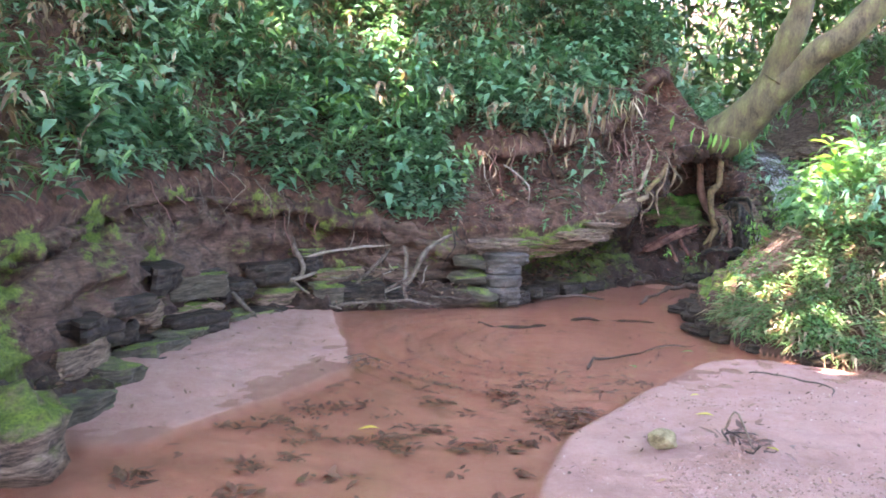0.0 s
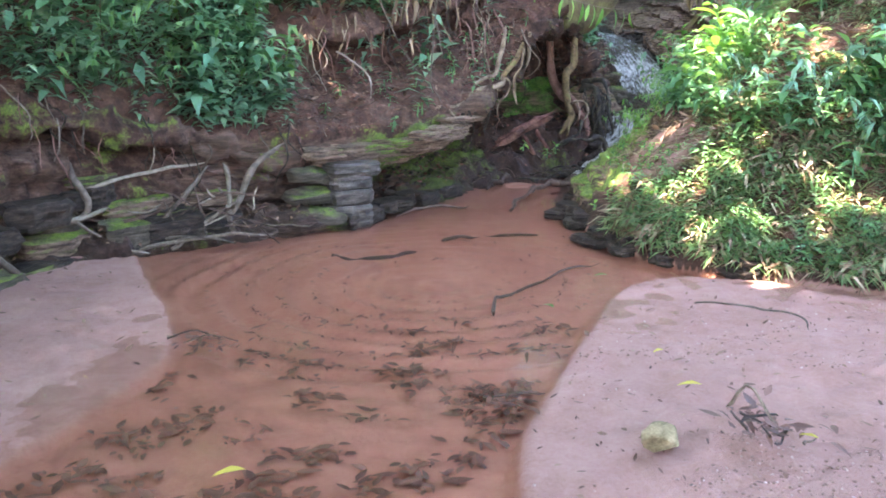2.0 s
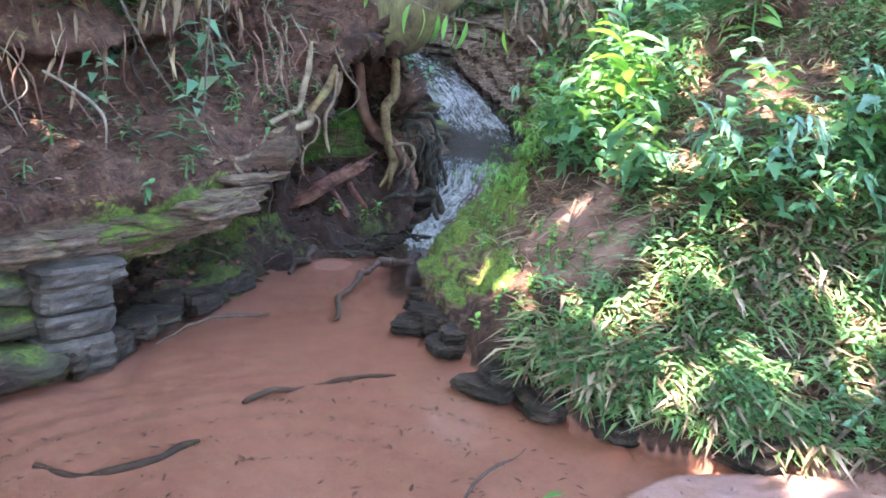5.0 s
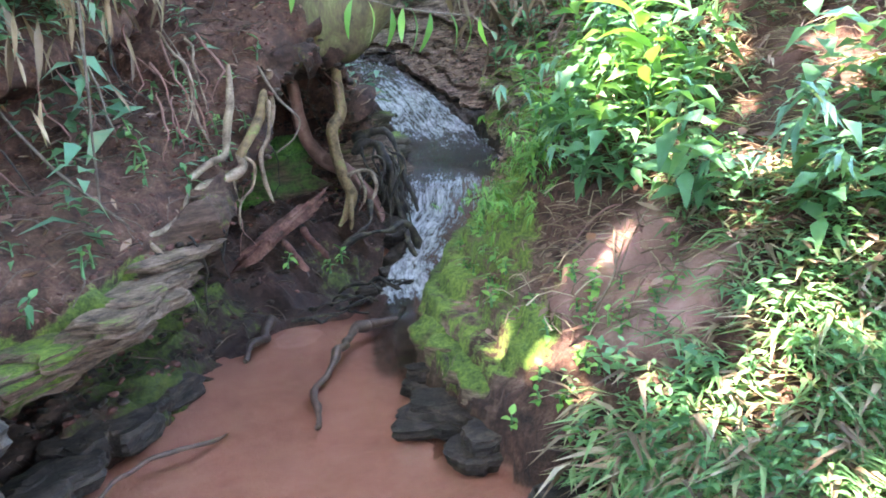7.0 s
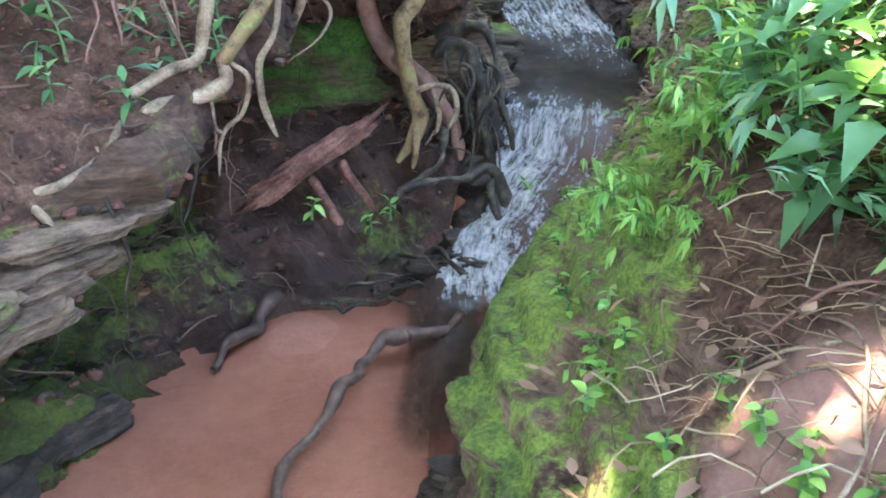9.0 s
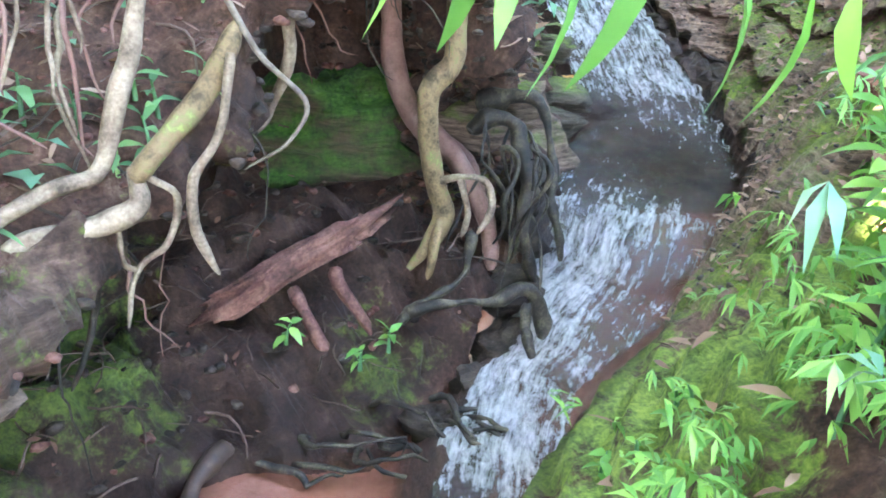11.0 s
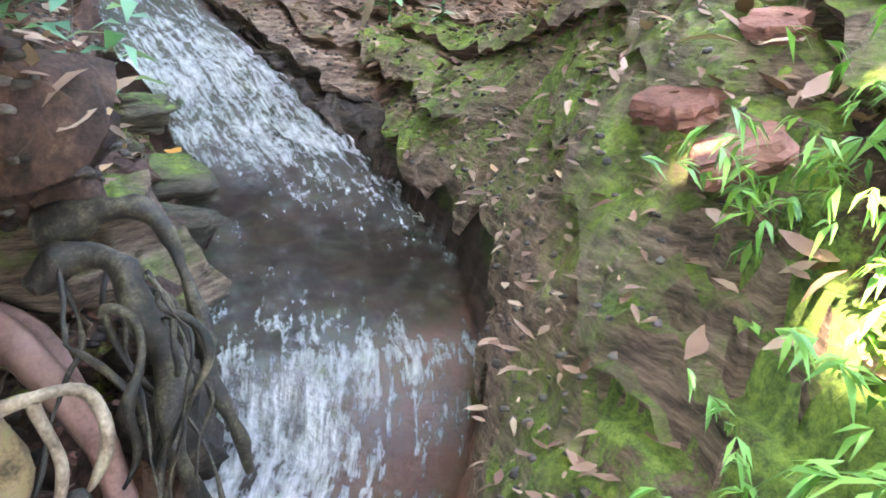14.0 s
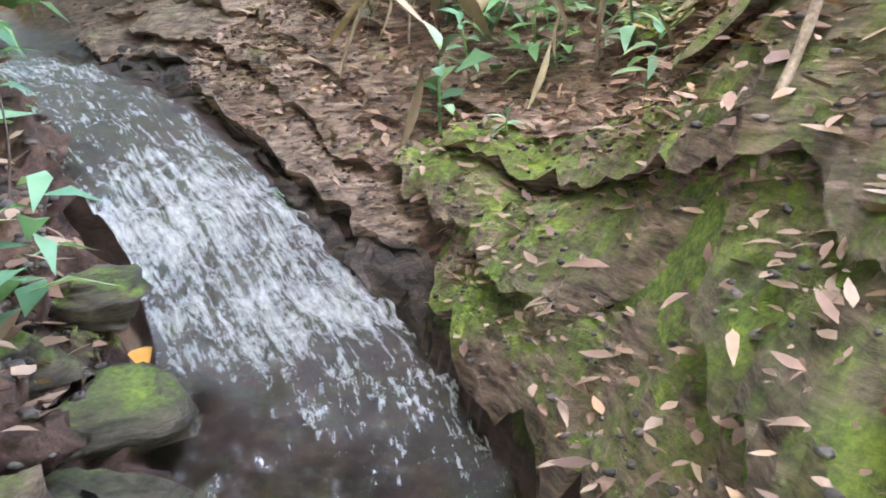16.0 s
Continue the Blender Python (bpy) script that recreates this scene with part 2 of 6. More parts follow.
ROCK_STOPS = [(0.36, (0.03, 0.020, 0.015)), (0.46, (0.13, 0.085, 0.06)), (0.55, (0.26, 0.17, 0.12)), (0.68, (0.44, 0.32, 0.24))]
LEDGE = ledge_material("mossy_ledge_rock", ROCK_STOPS, 0.35, 1.15, (0.92, 0.92, 0.8))
LEDGE_BARE = ledge_material("bare_ledge_rock", ROCK_STOPS, 1.05, 1.5)
# same moss ramp multiplied darker and cooler, standing in for the cave's shade
SHADED_MOSS = ledge_material("shaded_cave_moss", [(0.36, (0.02, 0.012, 0.009)), (0.46, (0.07, 0.04, 0.03)), (0.55, (0.13, 0.075, 0.055)), (0.68, (0.22, 0.14, 0.11))], -0.6, 0.8, (0.46, 0.78, 0.78))
STONE_MOSS = ledge_material("mossy_stone", [(0.3, (0.02, 0.017, 0.014)), (0.46, (0.075, 0.062, 0.045)), (0.6, (0.15, 0.12, 0.085)), (0.75, (0.25, 0.20, 0.145))], 0.6, 1.35)
MOSS_EDGE = ledge_material("thick_moss", ROCK_STOPS, -0.1, 0.8)
STONE_GREY = plain("grey_slab_stone", [(0.36, (0.014, 0.012, 0.010)), (0.5, (0.06, 0.048, 0.040)), (0.68, (0.15, 0.125, 0.105))], 7.0, 0.6, 0.7, 0.015, (1, 1, 3))
STONE_WET = plain("black_wet_rock", [(0.34, (0.008, 0.006, 0.005)), (0.5, (0.030, 0.022, 0.017)), (0.68, (0.10, 0.07, 0.052))], 9.0, 0.7, 0.9, 0.02, (1, 1, 4), spec=0.2)
STONE_TAN = plain("tan_stone", [(0.36, (0.10, 0.075, 0.035)), (0.5, (0.24, 0.185, 0.10)), (0.68, (0.38, 0.31, 0.20))], 12.0, 0.85, 0.7, 0.01)
STONE_RED = plain("red_sandstone", [(0.34, (0.07, 0.026, 0.018)), (0.5, (0.18, 0.075, 0.053)), (0.7, (0.30, 0.15, 0.11))], 9.0, 0.8, 0.8, 0.015, (1, 1, 4))
GREEN = leafy("green_leaf", [(0.0, (0.045, 0.12, 0.055)), (0.4, (0.09, 0.215, 0.10)), (0.75, (0.15, 0.31, 0.13)), (1.0, (0.27, 0.42, 0.15))])
GREEN_BLUE = leafy("cool_green_leaf", [(0.0, (0.06, 0.15, 0.095)), (0.5, (0.12, 0.27, 0.17)), (0.85, (0.22, 0.38, 0.24)), (1.0, (0.36, 0.36, 0.22))])
GREEN_BRIGHT = leafy("bright_green_leaf", [(0.0, (0.08, 0.21, 0.05)), (0.5, (0.15, 0.34, 0.08)), (1.0, (0.29, 0.48, 0.11))])
GRASS = leafy("grass_blade", [(0.0, (0.08, 0.18, 0.075)), (0.45, (0.15, 0.31, 0.125)), (0.75, (0.26, 0.38, 0.17)), (1.0, (0.50, 0.44, 0.27))])
DRY = leafy("dry_leaf", [(0.0, (0.07, 0.045, 0.03)), (0.4, (0.17, 0.115, 0.07)), (0.75, (0.32, 0.23, 0.15)), (1.0, (0.56, 0.46, 0.34))], 0.7, 0.2)
LITTER = leafy("fallen_leaf", [(0.0, (0.08, 0.04, 0.028)), (0.35, (0.15, 0.08, 0.052)), (0.65, (0.24, 0.14, 0.095)), (0.88, (0.32, 0.21, 0.15)), (1.0, (0.48, 0.25, 0.09))], 0.7, 0.1)
SOAKED = leafy("soaked_leaf", [(0.0, (0.06, 0.022, 0.014)), (0.5, (0.12, 0.052, 0.034)), (1.0, (0.20, 0.095, 0.065))], 0.5, 0.05)
YELLOW = leafy("yellow_leaf", [(0.0, (0.45, 0.35, 0.04)), (1.0, (0.60, 0.48, 0.10))], 0.6, 0.2)
ORANGE = leafy("orange_leaf", [(0.0, (0.50, 0.20, 0.04)), (1.0, (0.62, 0.30, 0.08))], 0.6, 0.2)

# ---- numbers and meshes ----
rng = np.random.default_rng(7)
LATTICE = rng.random((48, 48, 48))


def value_noise(p):
    i = np.floor(p).astype(int)
    f = p - i
    f = f * f * (3 - 2 * f)
    a, b = i % 48, (i + 1) % 48
    out = 0
    for dx, wx in ((a[:, 0], 1 - f[:, 0]), (b[:, 0], f[:, 0])):
        for dy, wy in ((a[:, 1], 1 - f[:, 1]), (b[:, 1], f[:, 1])):
            for dz, wz in ((a[:, 2], 1 - f[:, 2]), (b[:, 2], f[:, 2])):
                out = out + LATTICE[dx, dy, dz] * wx * wy * wz
    return out * 2 - 1


def fbm(p, size, octaves=4, gain=0.5):
    """Noise in -1..1 whose largest lumps are about size metres across."""
    p, total, weight = np.asarray(p, float) / size, 0, 1.0
    for n in range(octaves):
        total = total + weight * value_noise(p * 2.03**n + 11.3 * n)
        weight *= gain
    return total


def smooth(x, low, high):
    t = np.clip((np.asarray(x, float) - low) / (high - low), 0, 1)
    return t * t * (3 - 2 * t)


def polyline(points, count):
    """count places spread evenly over a smooth line through the points (any number of columns)."""
    points = np.asarray(points, float)
    s = np.r_[0, np.cumsum(np.linalg.norm(np.diff(points[:, :2], axis=0), axis=1))]
    at = np.linspace(0, s[-1], count)
    out = np.stack([np.interp(at, s, c) for c in points.T], 1)
    for _ in range(3):
        out[1:-1] = (out[:-2] + 2 * out[1:-1] + out[2:]) / 4
    return out


def near_line(xy, line):
    """Distance to a line, signed (plus: to its right), and the columns of the line at the nearest place."""
    best, sign, cols = np.full(len(xy), 1e9), np.ones(len(xy)), np.zeros((len(xy), line.shape[1]))
    for a, b in zip(line[:-1], line[1:]):
        way = b[:2] - a[:2]
        t = np.clip(((xy - a[:2]) @ way) / (way @ way), 0, 1)
        off = xy - a[:2] - t[:, None] * way
        d = np.hypot(off[:, 0], off[:, 1])
        hit = d < best
        best[hit] = d[hit]
        sign[hit] = np.where(way[0] * off[hit, 1] - way[1] * off[hit, 0] > 0, -1, 1)
        cols[hit] = (a + t[:, None] * (b - a))[hit]
    return best * sign, cols


def mesh_from(name, verts, faces, material, shade=True):
    """A mesh from arrays; faces all of one size."""
    verts, faces = np.asarray(verts, float), np.asarray(faces, int)
    me = bpy.data.meshes.new(name)
    k = faces.shape[1]
    me.vertices.add(len(verts))
    me.vertices.foreach_set("co", verts.ravel())
    me.loops.add(faces.size)
    me.loops.foreach_set("vertex_index", faces.ravel())
    me.polygons.add(len(faces))
    me.polygons.foreach_set("loop_start", np.arange(0, faces.size, k))
    me.polygons.foreach_set("loop_total", np.full(len(faces), k))
    me.update(calc_edges=True)
    me.polygons.foreach_set("use_smooth", np.full(len(faces), shade))
    me.materials.append(material)
    return me


def grid_faces(rows, cols):
    i = np.arange(rows * cols).reshape(rows, cols)
    return np.stack([i[:-1, :-1], i[:-1, 1:], i[1:, 1:], i[1:, :-1]], -1).reshape(-1, 4)


def part(name, me, parent, label=""):
    ob = new(name, me)
    ob.parent = parent
    return tagged(ob, label)


def set_cover(me, moss, rock, sand, wet):
    layer = me.attributes.new("cover", "FLOAT_COLOR", "POINT")
    layer.data.foreach_set("color", np.stack([moss, rock, sand, wet], 1).clip(0, 1).ravel())


# ---- the lie of the land ----
# foot of the east bank: x, y, height of its foot
EAST = polyline([(4.6, -3, 0.1), (4.3, 3.0, 0.06), (3.45, 5.25, 0.05), (2.85, 5.85, 0.04), (2.38, 6.3, 0.0), (2.30, 7.0, 0.0), (2.42, 7.8, 0.0), (2.62, 8.35, 0.03),
                 (3.0, 8.9, 0.1), (3.42, 9.18, 0.22), (3.96, 9.44, 0.42), (4.34, 9.76, 0.56), (4.64, 9.98, 0.66), (4.82, 10.32, 0.70), (5.05, 10.75, 0.75),
                 (5.2, 11.1, 0.8), (5.35, 11.9, 1.05), (5.55, 13, 1.4), (5.9, 16, 1.6), (7, 24, 2.2)], 170)
# middle of the running water: x, y, height, half width, foam (between the falls also painted glints)
STREAM = polyline([(2.45, 7.6, 0.005, 0.20, 0.1), (2.62, 8.1, 0.012, 0.16, 0.40), (2.92, 8.65, 0.05, 0.18, 0.32), (3.12, 9.0, 0.09, 0.17, 0.42), (3.28, 9.32, 0.12, 0.2, 0.58), (3.50, 9.62, 0.19, 0.15, 0.57),
                   (3.78, 9.82, 0.29, 0.24, 0.53), (3.98, 9.94, 0.38, 0.33, 0.50), (4.08, 10.02, 0.57, 0.40, 0.47), (4.30, 10.28, 0.63, 0.46, 0.385), (4.62, 10.7, 0.70, 0.45, 0.40), (4.80, 11.0, 0.76, 0.38, 0.42),
                   (4.86, 11.25, 0.84, 0.32, 0.515), (4.93, 11.6, 1.02, 0.28, 0.51), (4.98, 12.4, 1.36, 0.28, 0.44), (4.98, 13.2, 1.5, 0.3, 0.47), (5.2, 16, 1.66, 0.3, 0.3)], 620)
EAST_BAR = polyline([(0.2, -2.0), (0.3, 2.0), (0.42, 3.4), (0.68, 4.22), (1.26, 5.02), (1.9, 5.9), (2.4, 6.08), (2.9, 5.8), (3.6, 5.2)], 80)
WEST_BAR = polyline([(-2.4, 4.05), (-1.8, 3.85), (-1.42, 3.88), (-0.92, 4.73), (-0.56, 5.46), (-0.62, 6.0), (-0.82, 6.81), (-0.95, 7.5)], 60)


def land(xy):
    """Height of the ground sheet and its cover (moss, rock, sand, wet)."""
    xy = np.asarray(xy, float)
    x, y = xy.T
    flat = np.c_[xy, np.zeros(len(xy))]
    east, foot = near_line(xy, EAST)
    run, mid = near_line(xy, STREAM)
    bar, _ = near_line(xy, EAST_BAR)
    west, _ = near_line(xy, WEST_BAR)
    n1, n2, n3 = fbm(flat, 0.9), fbm(flat + 5, 0.22, 3), fbm(flat + 9, 3.0, 3)
    # pool bed and sand bars
    sandbar = smooth(bar + 0.012 * n1, -0.03, 0.05) * 0.055 + smooth(bar, 0.1, 1.5) * 0.05
    sandbar = np.maximum(sandbar, smooth(-west + 0.01 * n1, -0.03, 0.04) * 0.045 + smooth(-west, 0.05, 0.8) * 0.04)
    ring = np.hypot(x - 0.9, (y - 6.3) * 1.1)
    dune = (0.015 * np.sin(34 * ring + 2.0 * n1) * smooth(n3, -0.5, 0.3) * (1 - 0.75 * smooth(ring, 1.4, 2.0)) + 0.002 * n2) * (1 - smooth(sandbar, 0.02, 0.05))
    tip = 0.045 * np.exp(-(((x - 2.5) / 0.3) ** 2 + ((y - 9.35) / 0.35) ** 2))
    bed = tip + 0.013 * fbm(flat + 17, 0.09, 2) * smooth(sandbar, 0.03, 0.07) - 0.03 - 0.025 * smooth(n1, -0.4, 0.6) + sandbar + dune + 0.003 * n2
    # bed of the running water
    across = np.abs(run) - mid[:, 3]
    chute = mid[:, 2] - 0.045 + 0.025 * n2
    upper = smooth(y, 8.2, 8.9) * (1 - smooth(-run - mid[:, 3], 0.02, 0.25))
    t = np.clip(np.maximum(across, 0) / (np.maximum(across, 0) + np.abs(east) + 1e-6), 0, 1)
    east_side = chute * (1 - t) + (foot[:, 2] + 0.02 * n2) * t + (0.05 * fbm(flat + 31, 0.3, 2) + 0.03 * fbm(flat + 37, 0.1, 3)) * smooth(across, 0, 0.12)
    west_side = chute - 0.5 * np.maximum(across, 0)
    gully = np.where(run > 0, east_side, np.maximum(west_side, -0.12))
    inner = bed * (1 - upper) + np.where(across < 1.2, gully, -0.12) * upper
    # the east bank
    d = np.maximum(east, 0)
    rocky = smooth(y, 7.2, 7.7) * (1 - smooth(d, 0.5, 0.75)) + smooth(y, 8.9, 9.3) * (1 - smooth(d, 1.0, 1.5))
    rise = np.interp(d, [0, 0.05, 0.35, 0.65, 1.0, 2.0, 4.0, 9.0, 30.0, 120], [0, 0.15, 0.40, 0.68, 0.98, 1.65, 2.7, 4.8, 9.0, 14])
    rise = rise - 0.07 * smooth(y, 9.1, 9.5) * np.interp(d, [0, 0.05, 0.3], [0, 1, 0])
    rise = rise + np.interp(y, [9.1, 9.5, 9.95, 10.3, 10.8, 12.5, 15, 18], [0, 0.3, 0.42, 0.0, -0.48, -0.5, -0.4, 0]) * np.minimum(rise, 0.8)
    meadow = smooth(y, 6.6, 5.6)
    rise = rise * (1 - meadow) + meadow * np.interp(d, [0, 0.5, 1.2, 2.5, 5, 30, 120], [0, 0.30, 0.85, 1.6, 2.6, 8, 14])
    bank = foot[:, 2] + rise + (0.06 * n1 + 0.02 * n2 + 0.12 * n3 * smooth(d, 0.6, 2)) * smooth(d, 0.0, 0.25)
    thick = 0.12
    lev = (bank + 0.07 * n1 + 0.10 * x - 0.10 * y) / thick
    ledge = (np.floor(lev) + smooth(lev - np.floor(lev), 0.1, 0.28)) * thick - 0.07 * n1 - 0.10 * x + 0.10 * y
    bank = bank + (ledge - bank) * np.clip(rocky, 0, 1) * 0.85 * (1 - smooth(y, 9.0, 9.5)) + 0.02 * fbm(flat * (1, 1, 1) + 21, 0.09, 3) * np.clip(rocky, 0, 1)
    z = np.where(east > 0, bank, inner)
    z = z + smooth(np.maximum(-y, -x - 3), 0, 40) * 3
    moss = np.where(east > 0, rocky * (0.24 + 0.6 * n1) + 0.08 * smooth(d, 0, 0.3), 0.0)
    moss = moss * (1 - 0.75 * smooth(y, 10.2, 11.2)) * (1 - 0.6 * smooth(d, 0.55, 0.9))
    slab = smooth(y + 2.6 * (x - 2.5), 7.6, 7.75) * smooth(y, 7.3, 7.45) * (1 - smooth(y, 9.25, 9.6)) * (1 - smooth(d + 0.06 * n1 - 0.26 * smooth(y, 7.7, 8.1), 0.30, 0.48)) * (d > 0.03)
    moss = np.maximum(moss, slab * (0.76 + 0.35 * n1 + 0.2 * n2) * (east > 0))
    moss = moss * np.where(y > 9.2, smooth(d, 0.01, 0.05), 1)
    rock = np.where(east > 0, rocky * (0.6 + 0.5 * fbm(flat + 3, 0.6, 2)), upper)
    sand = np.where(east > 0, 0, 1 - upper)
    sand = sand * np.where(east < 0, 1, 0)
    soil = np.exp(-(((x - 2.9) / 0.32) ** 4 + ((y - 7.2) / 0.5) ** 4)) + 0.8 * np.exp(-(((x - 3.75) / 0.5) ** 4 + ((y - 7.2) / 0.45) ** 4))
    sand = np.where((east > 0.12) & (slab < 0.5), np.clip(soil, 0, 1) * (0.52 + 0.10 * n1 + 0.14 * n2), sand)
    sand = np.where((east < 0) & (run > -0.05), np.maximum(sand, (0.5 + 0.12 * n1) * upper * (1 - smooth(y, 9.95, 10.1))), sand)
    wet = np.where(east > 0, (0.5 + 0.5 * smooth(y, 9.0, 9.4)) * smooth(0.16 - d, 0, 0.1), np.maximum(1 - smooth(sandbar, 0.015, 0.05), upper))
    return z, moss, rock, sand, wet


def spread(fine_low, fine_high, pitch, low, high):
    mid = np.arange(fine_low, fine_high, pitch)
    grow = pitch * 1.18 ** np.arange(1, 60)
    after = fine_high + np.cumsum(grow)
    before = fine_low - np.cumsum(grow)
    return np.r_[before[before > low][::-1], mid, after[after < high]]


gx, gy = spread(-2.0, 6.0, 0.03, -110, 110), spread(2.6, 12.6, 0.032, -110, 110)
GX, GY = np.meshgrid(gx, gy)
gxy = np.stack([GX.ravel(), GY.ravel()], 1)
gz, *gcover = land(gxy)
me = mesh_from("ground", np.c_[gxy, gz], grid_faces(len(gy), len(gx)), GROUND)
set_cover(me, *gcover)
ground = tagged(new("ground", me), "red sandy stream bed with mossy rock and earth bank", "ground", kind="structure")

# west and north bank: foot x, y, z, height of the rim, how far the rim lies behind the foot, heading of the bank, depth of the undercut
WEST_A = [(-2.4, -6, 0, 1.0, 0.5, 175, 0.25), (-2.05, 3.0, 0, 0.75, 0.35, 172, 0.25), (-1.85, 4.4, 0, 0.85, 0.45, 168, 0.3), (-1.75, 5.6, 0, 1.0, 0.5, 160, 0.35), (-1.58, 6.85, 0, 1.05, 0.4, 140, 0.4),
          (-0.9, 7.47, 0, 0.85, 0.25, 115, 0.4), (0.0, 7.75, 0, 0.62, 0.32, 105, 0.45), (0.72, 8.08, 0, 0.60, 0.25, 112, 0.4)]
WEST_B = [(1.2, 8.62, 0, 0.64, -0.12, 130, 0.55), (1.65, 8.95, 0, 0.78, -0.10, 130, 0.65), (2.42, 9.62, 0, 1.02, -0.08, 125, 0.95), (2.85, 9.55, 0.02, 1.56, 0.25, 103, 1.35), (3.32, 9.78, 0.18, 1.74, 0.25, 95, 1.2),
          (3.82, 10.38, 0.57, 1.02, 0.12, 120, 0.25), (4.25, 10.92, 0.72, 0.92, 0.12, 150, 0.1), (4.52, 11.5, 0.9, 1.12, 0.12, 165, 0.05), (4.66, 12.6, 1.35, 1.55, 0.12, 172, 0.05), (4.9, 17, 1.6, 1.9, 0.3, 178, 0.1)]
west = np.array(WEST_A + WEST_B, float)
s = np.r_[0, np.cumsum(np.linalg.norm(np.diff(west[:, :2], axis=0), axis=1))]
at = np.r_[np.linspace(0, s[1], 30)[:-1], np.linspace(s[1], s[-2], 560)[:-1], np.linspace(s[-2], s[-1], 40)]
W = np.stack([np.interp(at, s, c) for c in west.T], 1)
for _ in range(40):
    W[1:-1] = (W[:-2] + 2 * W[1:-1] + W[2:]) / 4
fx, fy, fz, rimz, off, head, under = W.T
along = np.linspace(0, 1, len(W))
head2 = np.interp(at, [0, s[3], s[6], s[-1]], [178, 160, 118, 128])
n1 = np.stack([np.cos(np.radians(head)), np.sin(np.radians(head))], 1)
n2 = np.stack([np.cos(np.radians(head2)), np.sin(np.radians(head2))], 1)
low = fz + 0.12 + 0.62 * np.maximum(under - 0.45, 0)
gentle = np.interp(at, [0, s[12], s[13], s[14], s[-1]], [1, 1, 0.75, 0.45, 0.6])
foot = np.stack([fx, fy], 1)
rim = foot + n1 * off[:, None]
knots = []
for d, z in ((0 * under, fz - 0.15), (0 * under, fz + 0.02), (under * 0.55, fz + 0.55 * (low - fz)), (under, low), (under * 1.02, np.maximum(low, rimz - 0.25)), (np.maximum(off + 0.12, under * 0.6), rimz - 0.13), (off + 0.01, rimz - 0.11), (off - 0.01, rimz - 0.02)):
    knots.append(np.c_[foot + n1 * d[:, None], z])
dug = smooth(at, s[6] + 0.3, s[8]) * (1 - smooth(at, s[11], s[12] + 0.1))
for d, z, plain_d, plain_z in ((0.07, 0.04, 0.07, 0.05), (0.35, 0.26, 0.2, 0.19), (0.66, 0.36, 0.35, 0.34), (0.98, 0.48, 0.5, 0.5), (0.98, 0.70, 0.65, 0.66), (0.58, 0.80, 0.8, 0.82), (0.9, 1.08, 1.0, 1.02), (2.0, 1.7, 2.0, 1.75), (4.0, 3.1, 4.0, 3.1), (9.0, 6.0, 9.0, 6.0), (30.0, 12.0, 30.0, 12.0), (110, 16, 110, 16)):
    knots.append(np.c_[rim + n2 * (plain_d + (d - plain_d) * dug)[:, None], rimz + (plain_z + (z - plain_z) * dug) * gentle])
counts = (2, 6, 8, 9, 7, 3, 3, 3, 9, 9, 7, 6, 9, 9, 18, 20, 20, 10, 6)
rows = []
for a, b, n in zip(knots[:-1], knots[1:], counts):
    rows += [a + (b - a) * k / n for k in range(n)]
rows.append(knots[-1])
B = np.stack(rows)
starts = np.cumsum((0,) + counts)
for _ in range(2):
    B[1:-1] = (B[:-2] + 2 * B[1:-1] + B[2:]) / 4
vrow = np.arange(len(B))[:, None] * np.ones(len(W))
du, dv = np.gradient(B, axis=1), np.gradient(B, axis=0)
N = np.cross(du, dv)
N /= np.linalg.norm(N, axis=2, keepdims=True) + 1e-9
flatB = B.reshape(-1, 3)
lay = flatB * (1, 1, 3.2)
rockface = ((vrow < starts[8]) & (vrow > 1)).ravel()
lump = np.where(rockface, 0.13 * fbm(lay, 0.5) + 0.07 * fbm(lay + 4, 0.16, 4) + 0.025 * fbm(lay + 14, 0.06, 2), 0.08 * fbm(flatB, 0.6) + 0.05 * fbm(flatB + 3, 0.16, 4))
lump = lump + 0.25 * fbm(flatB + 8, 2.5, 3) * smooth(vrow.ravel(), starts[13], starts[15])
B = (flatB + N.reshape(-1, 3) * lump[:, None]).reshape(B.shape)
flatB = B.reshape(-1, 3)
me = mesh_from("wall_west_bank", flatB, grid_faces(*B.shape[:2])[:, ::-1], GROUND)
green = fbm(flatB + 2, 0.5, 3)
near_rim = smooth(-np.abs(vrow.ravel() - starts[7]), -5, -1)
stony = np.tile(smooth(at, s[5], s[6]) * (1 - smooth(at, s[9], s[10])), len(B))
# last mask darkens towards the foot; its 'under' term paints in the cave's shade
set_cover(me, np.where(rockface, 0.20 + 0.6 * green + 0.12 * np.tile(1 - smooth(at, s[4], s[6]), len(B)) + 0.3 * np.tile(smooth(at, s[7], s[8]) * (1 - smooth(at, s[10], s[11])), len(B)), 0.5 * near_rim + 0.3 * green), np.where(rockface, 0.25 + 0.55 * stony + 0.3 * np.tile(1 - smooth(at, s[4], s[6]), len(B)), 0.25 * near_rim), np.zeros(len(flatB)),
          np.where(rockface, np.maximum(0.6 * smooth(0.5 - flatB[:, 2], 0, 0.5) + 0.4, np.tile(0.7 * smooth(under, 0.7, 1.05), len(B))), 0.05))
west_bank = tagged(new("wall_west_bank", me), "undercut red earth bank with hanging roots and leaf litter", "bank", kind="structure")

# still water of the pool
px, py = np.arange(-2.6, 4.4, 0.1), np.arange(-4, 9.9, 0.1)
PX, PY = np.meshgrid(px, py)
me = mesh_from("pool_water", np.c_[PX.ravel(), PY.ravel(), 0 * PX.ravel()], grid_faces(len(py), len(px)), POOL)
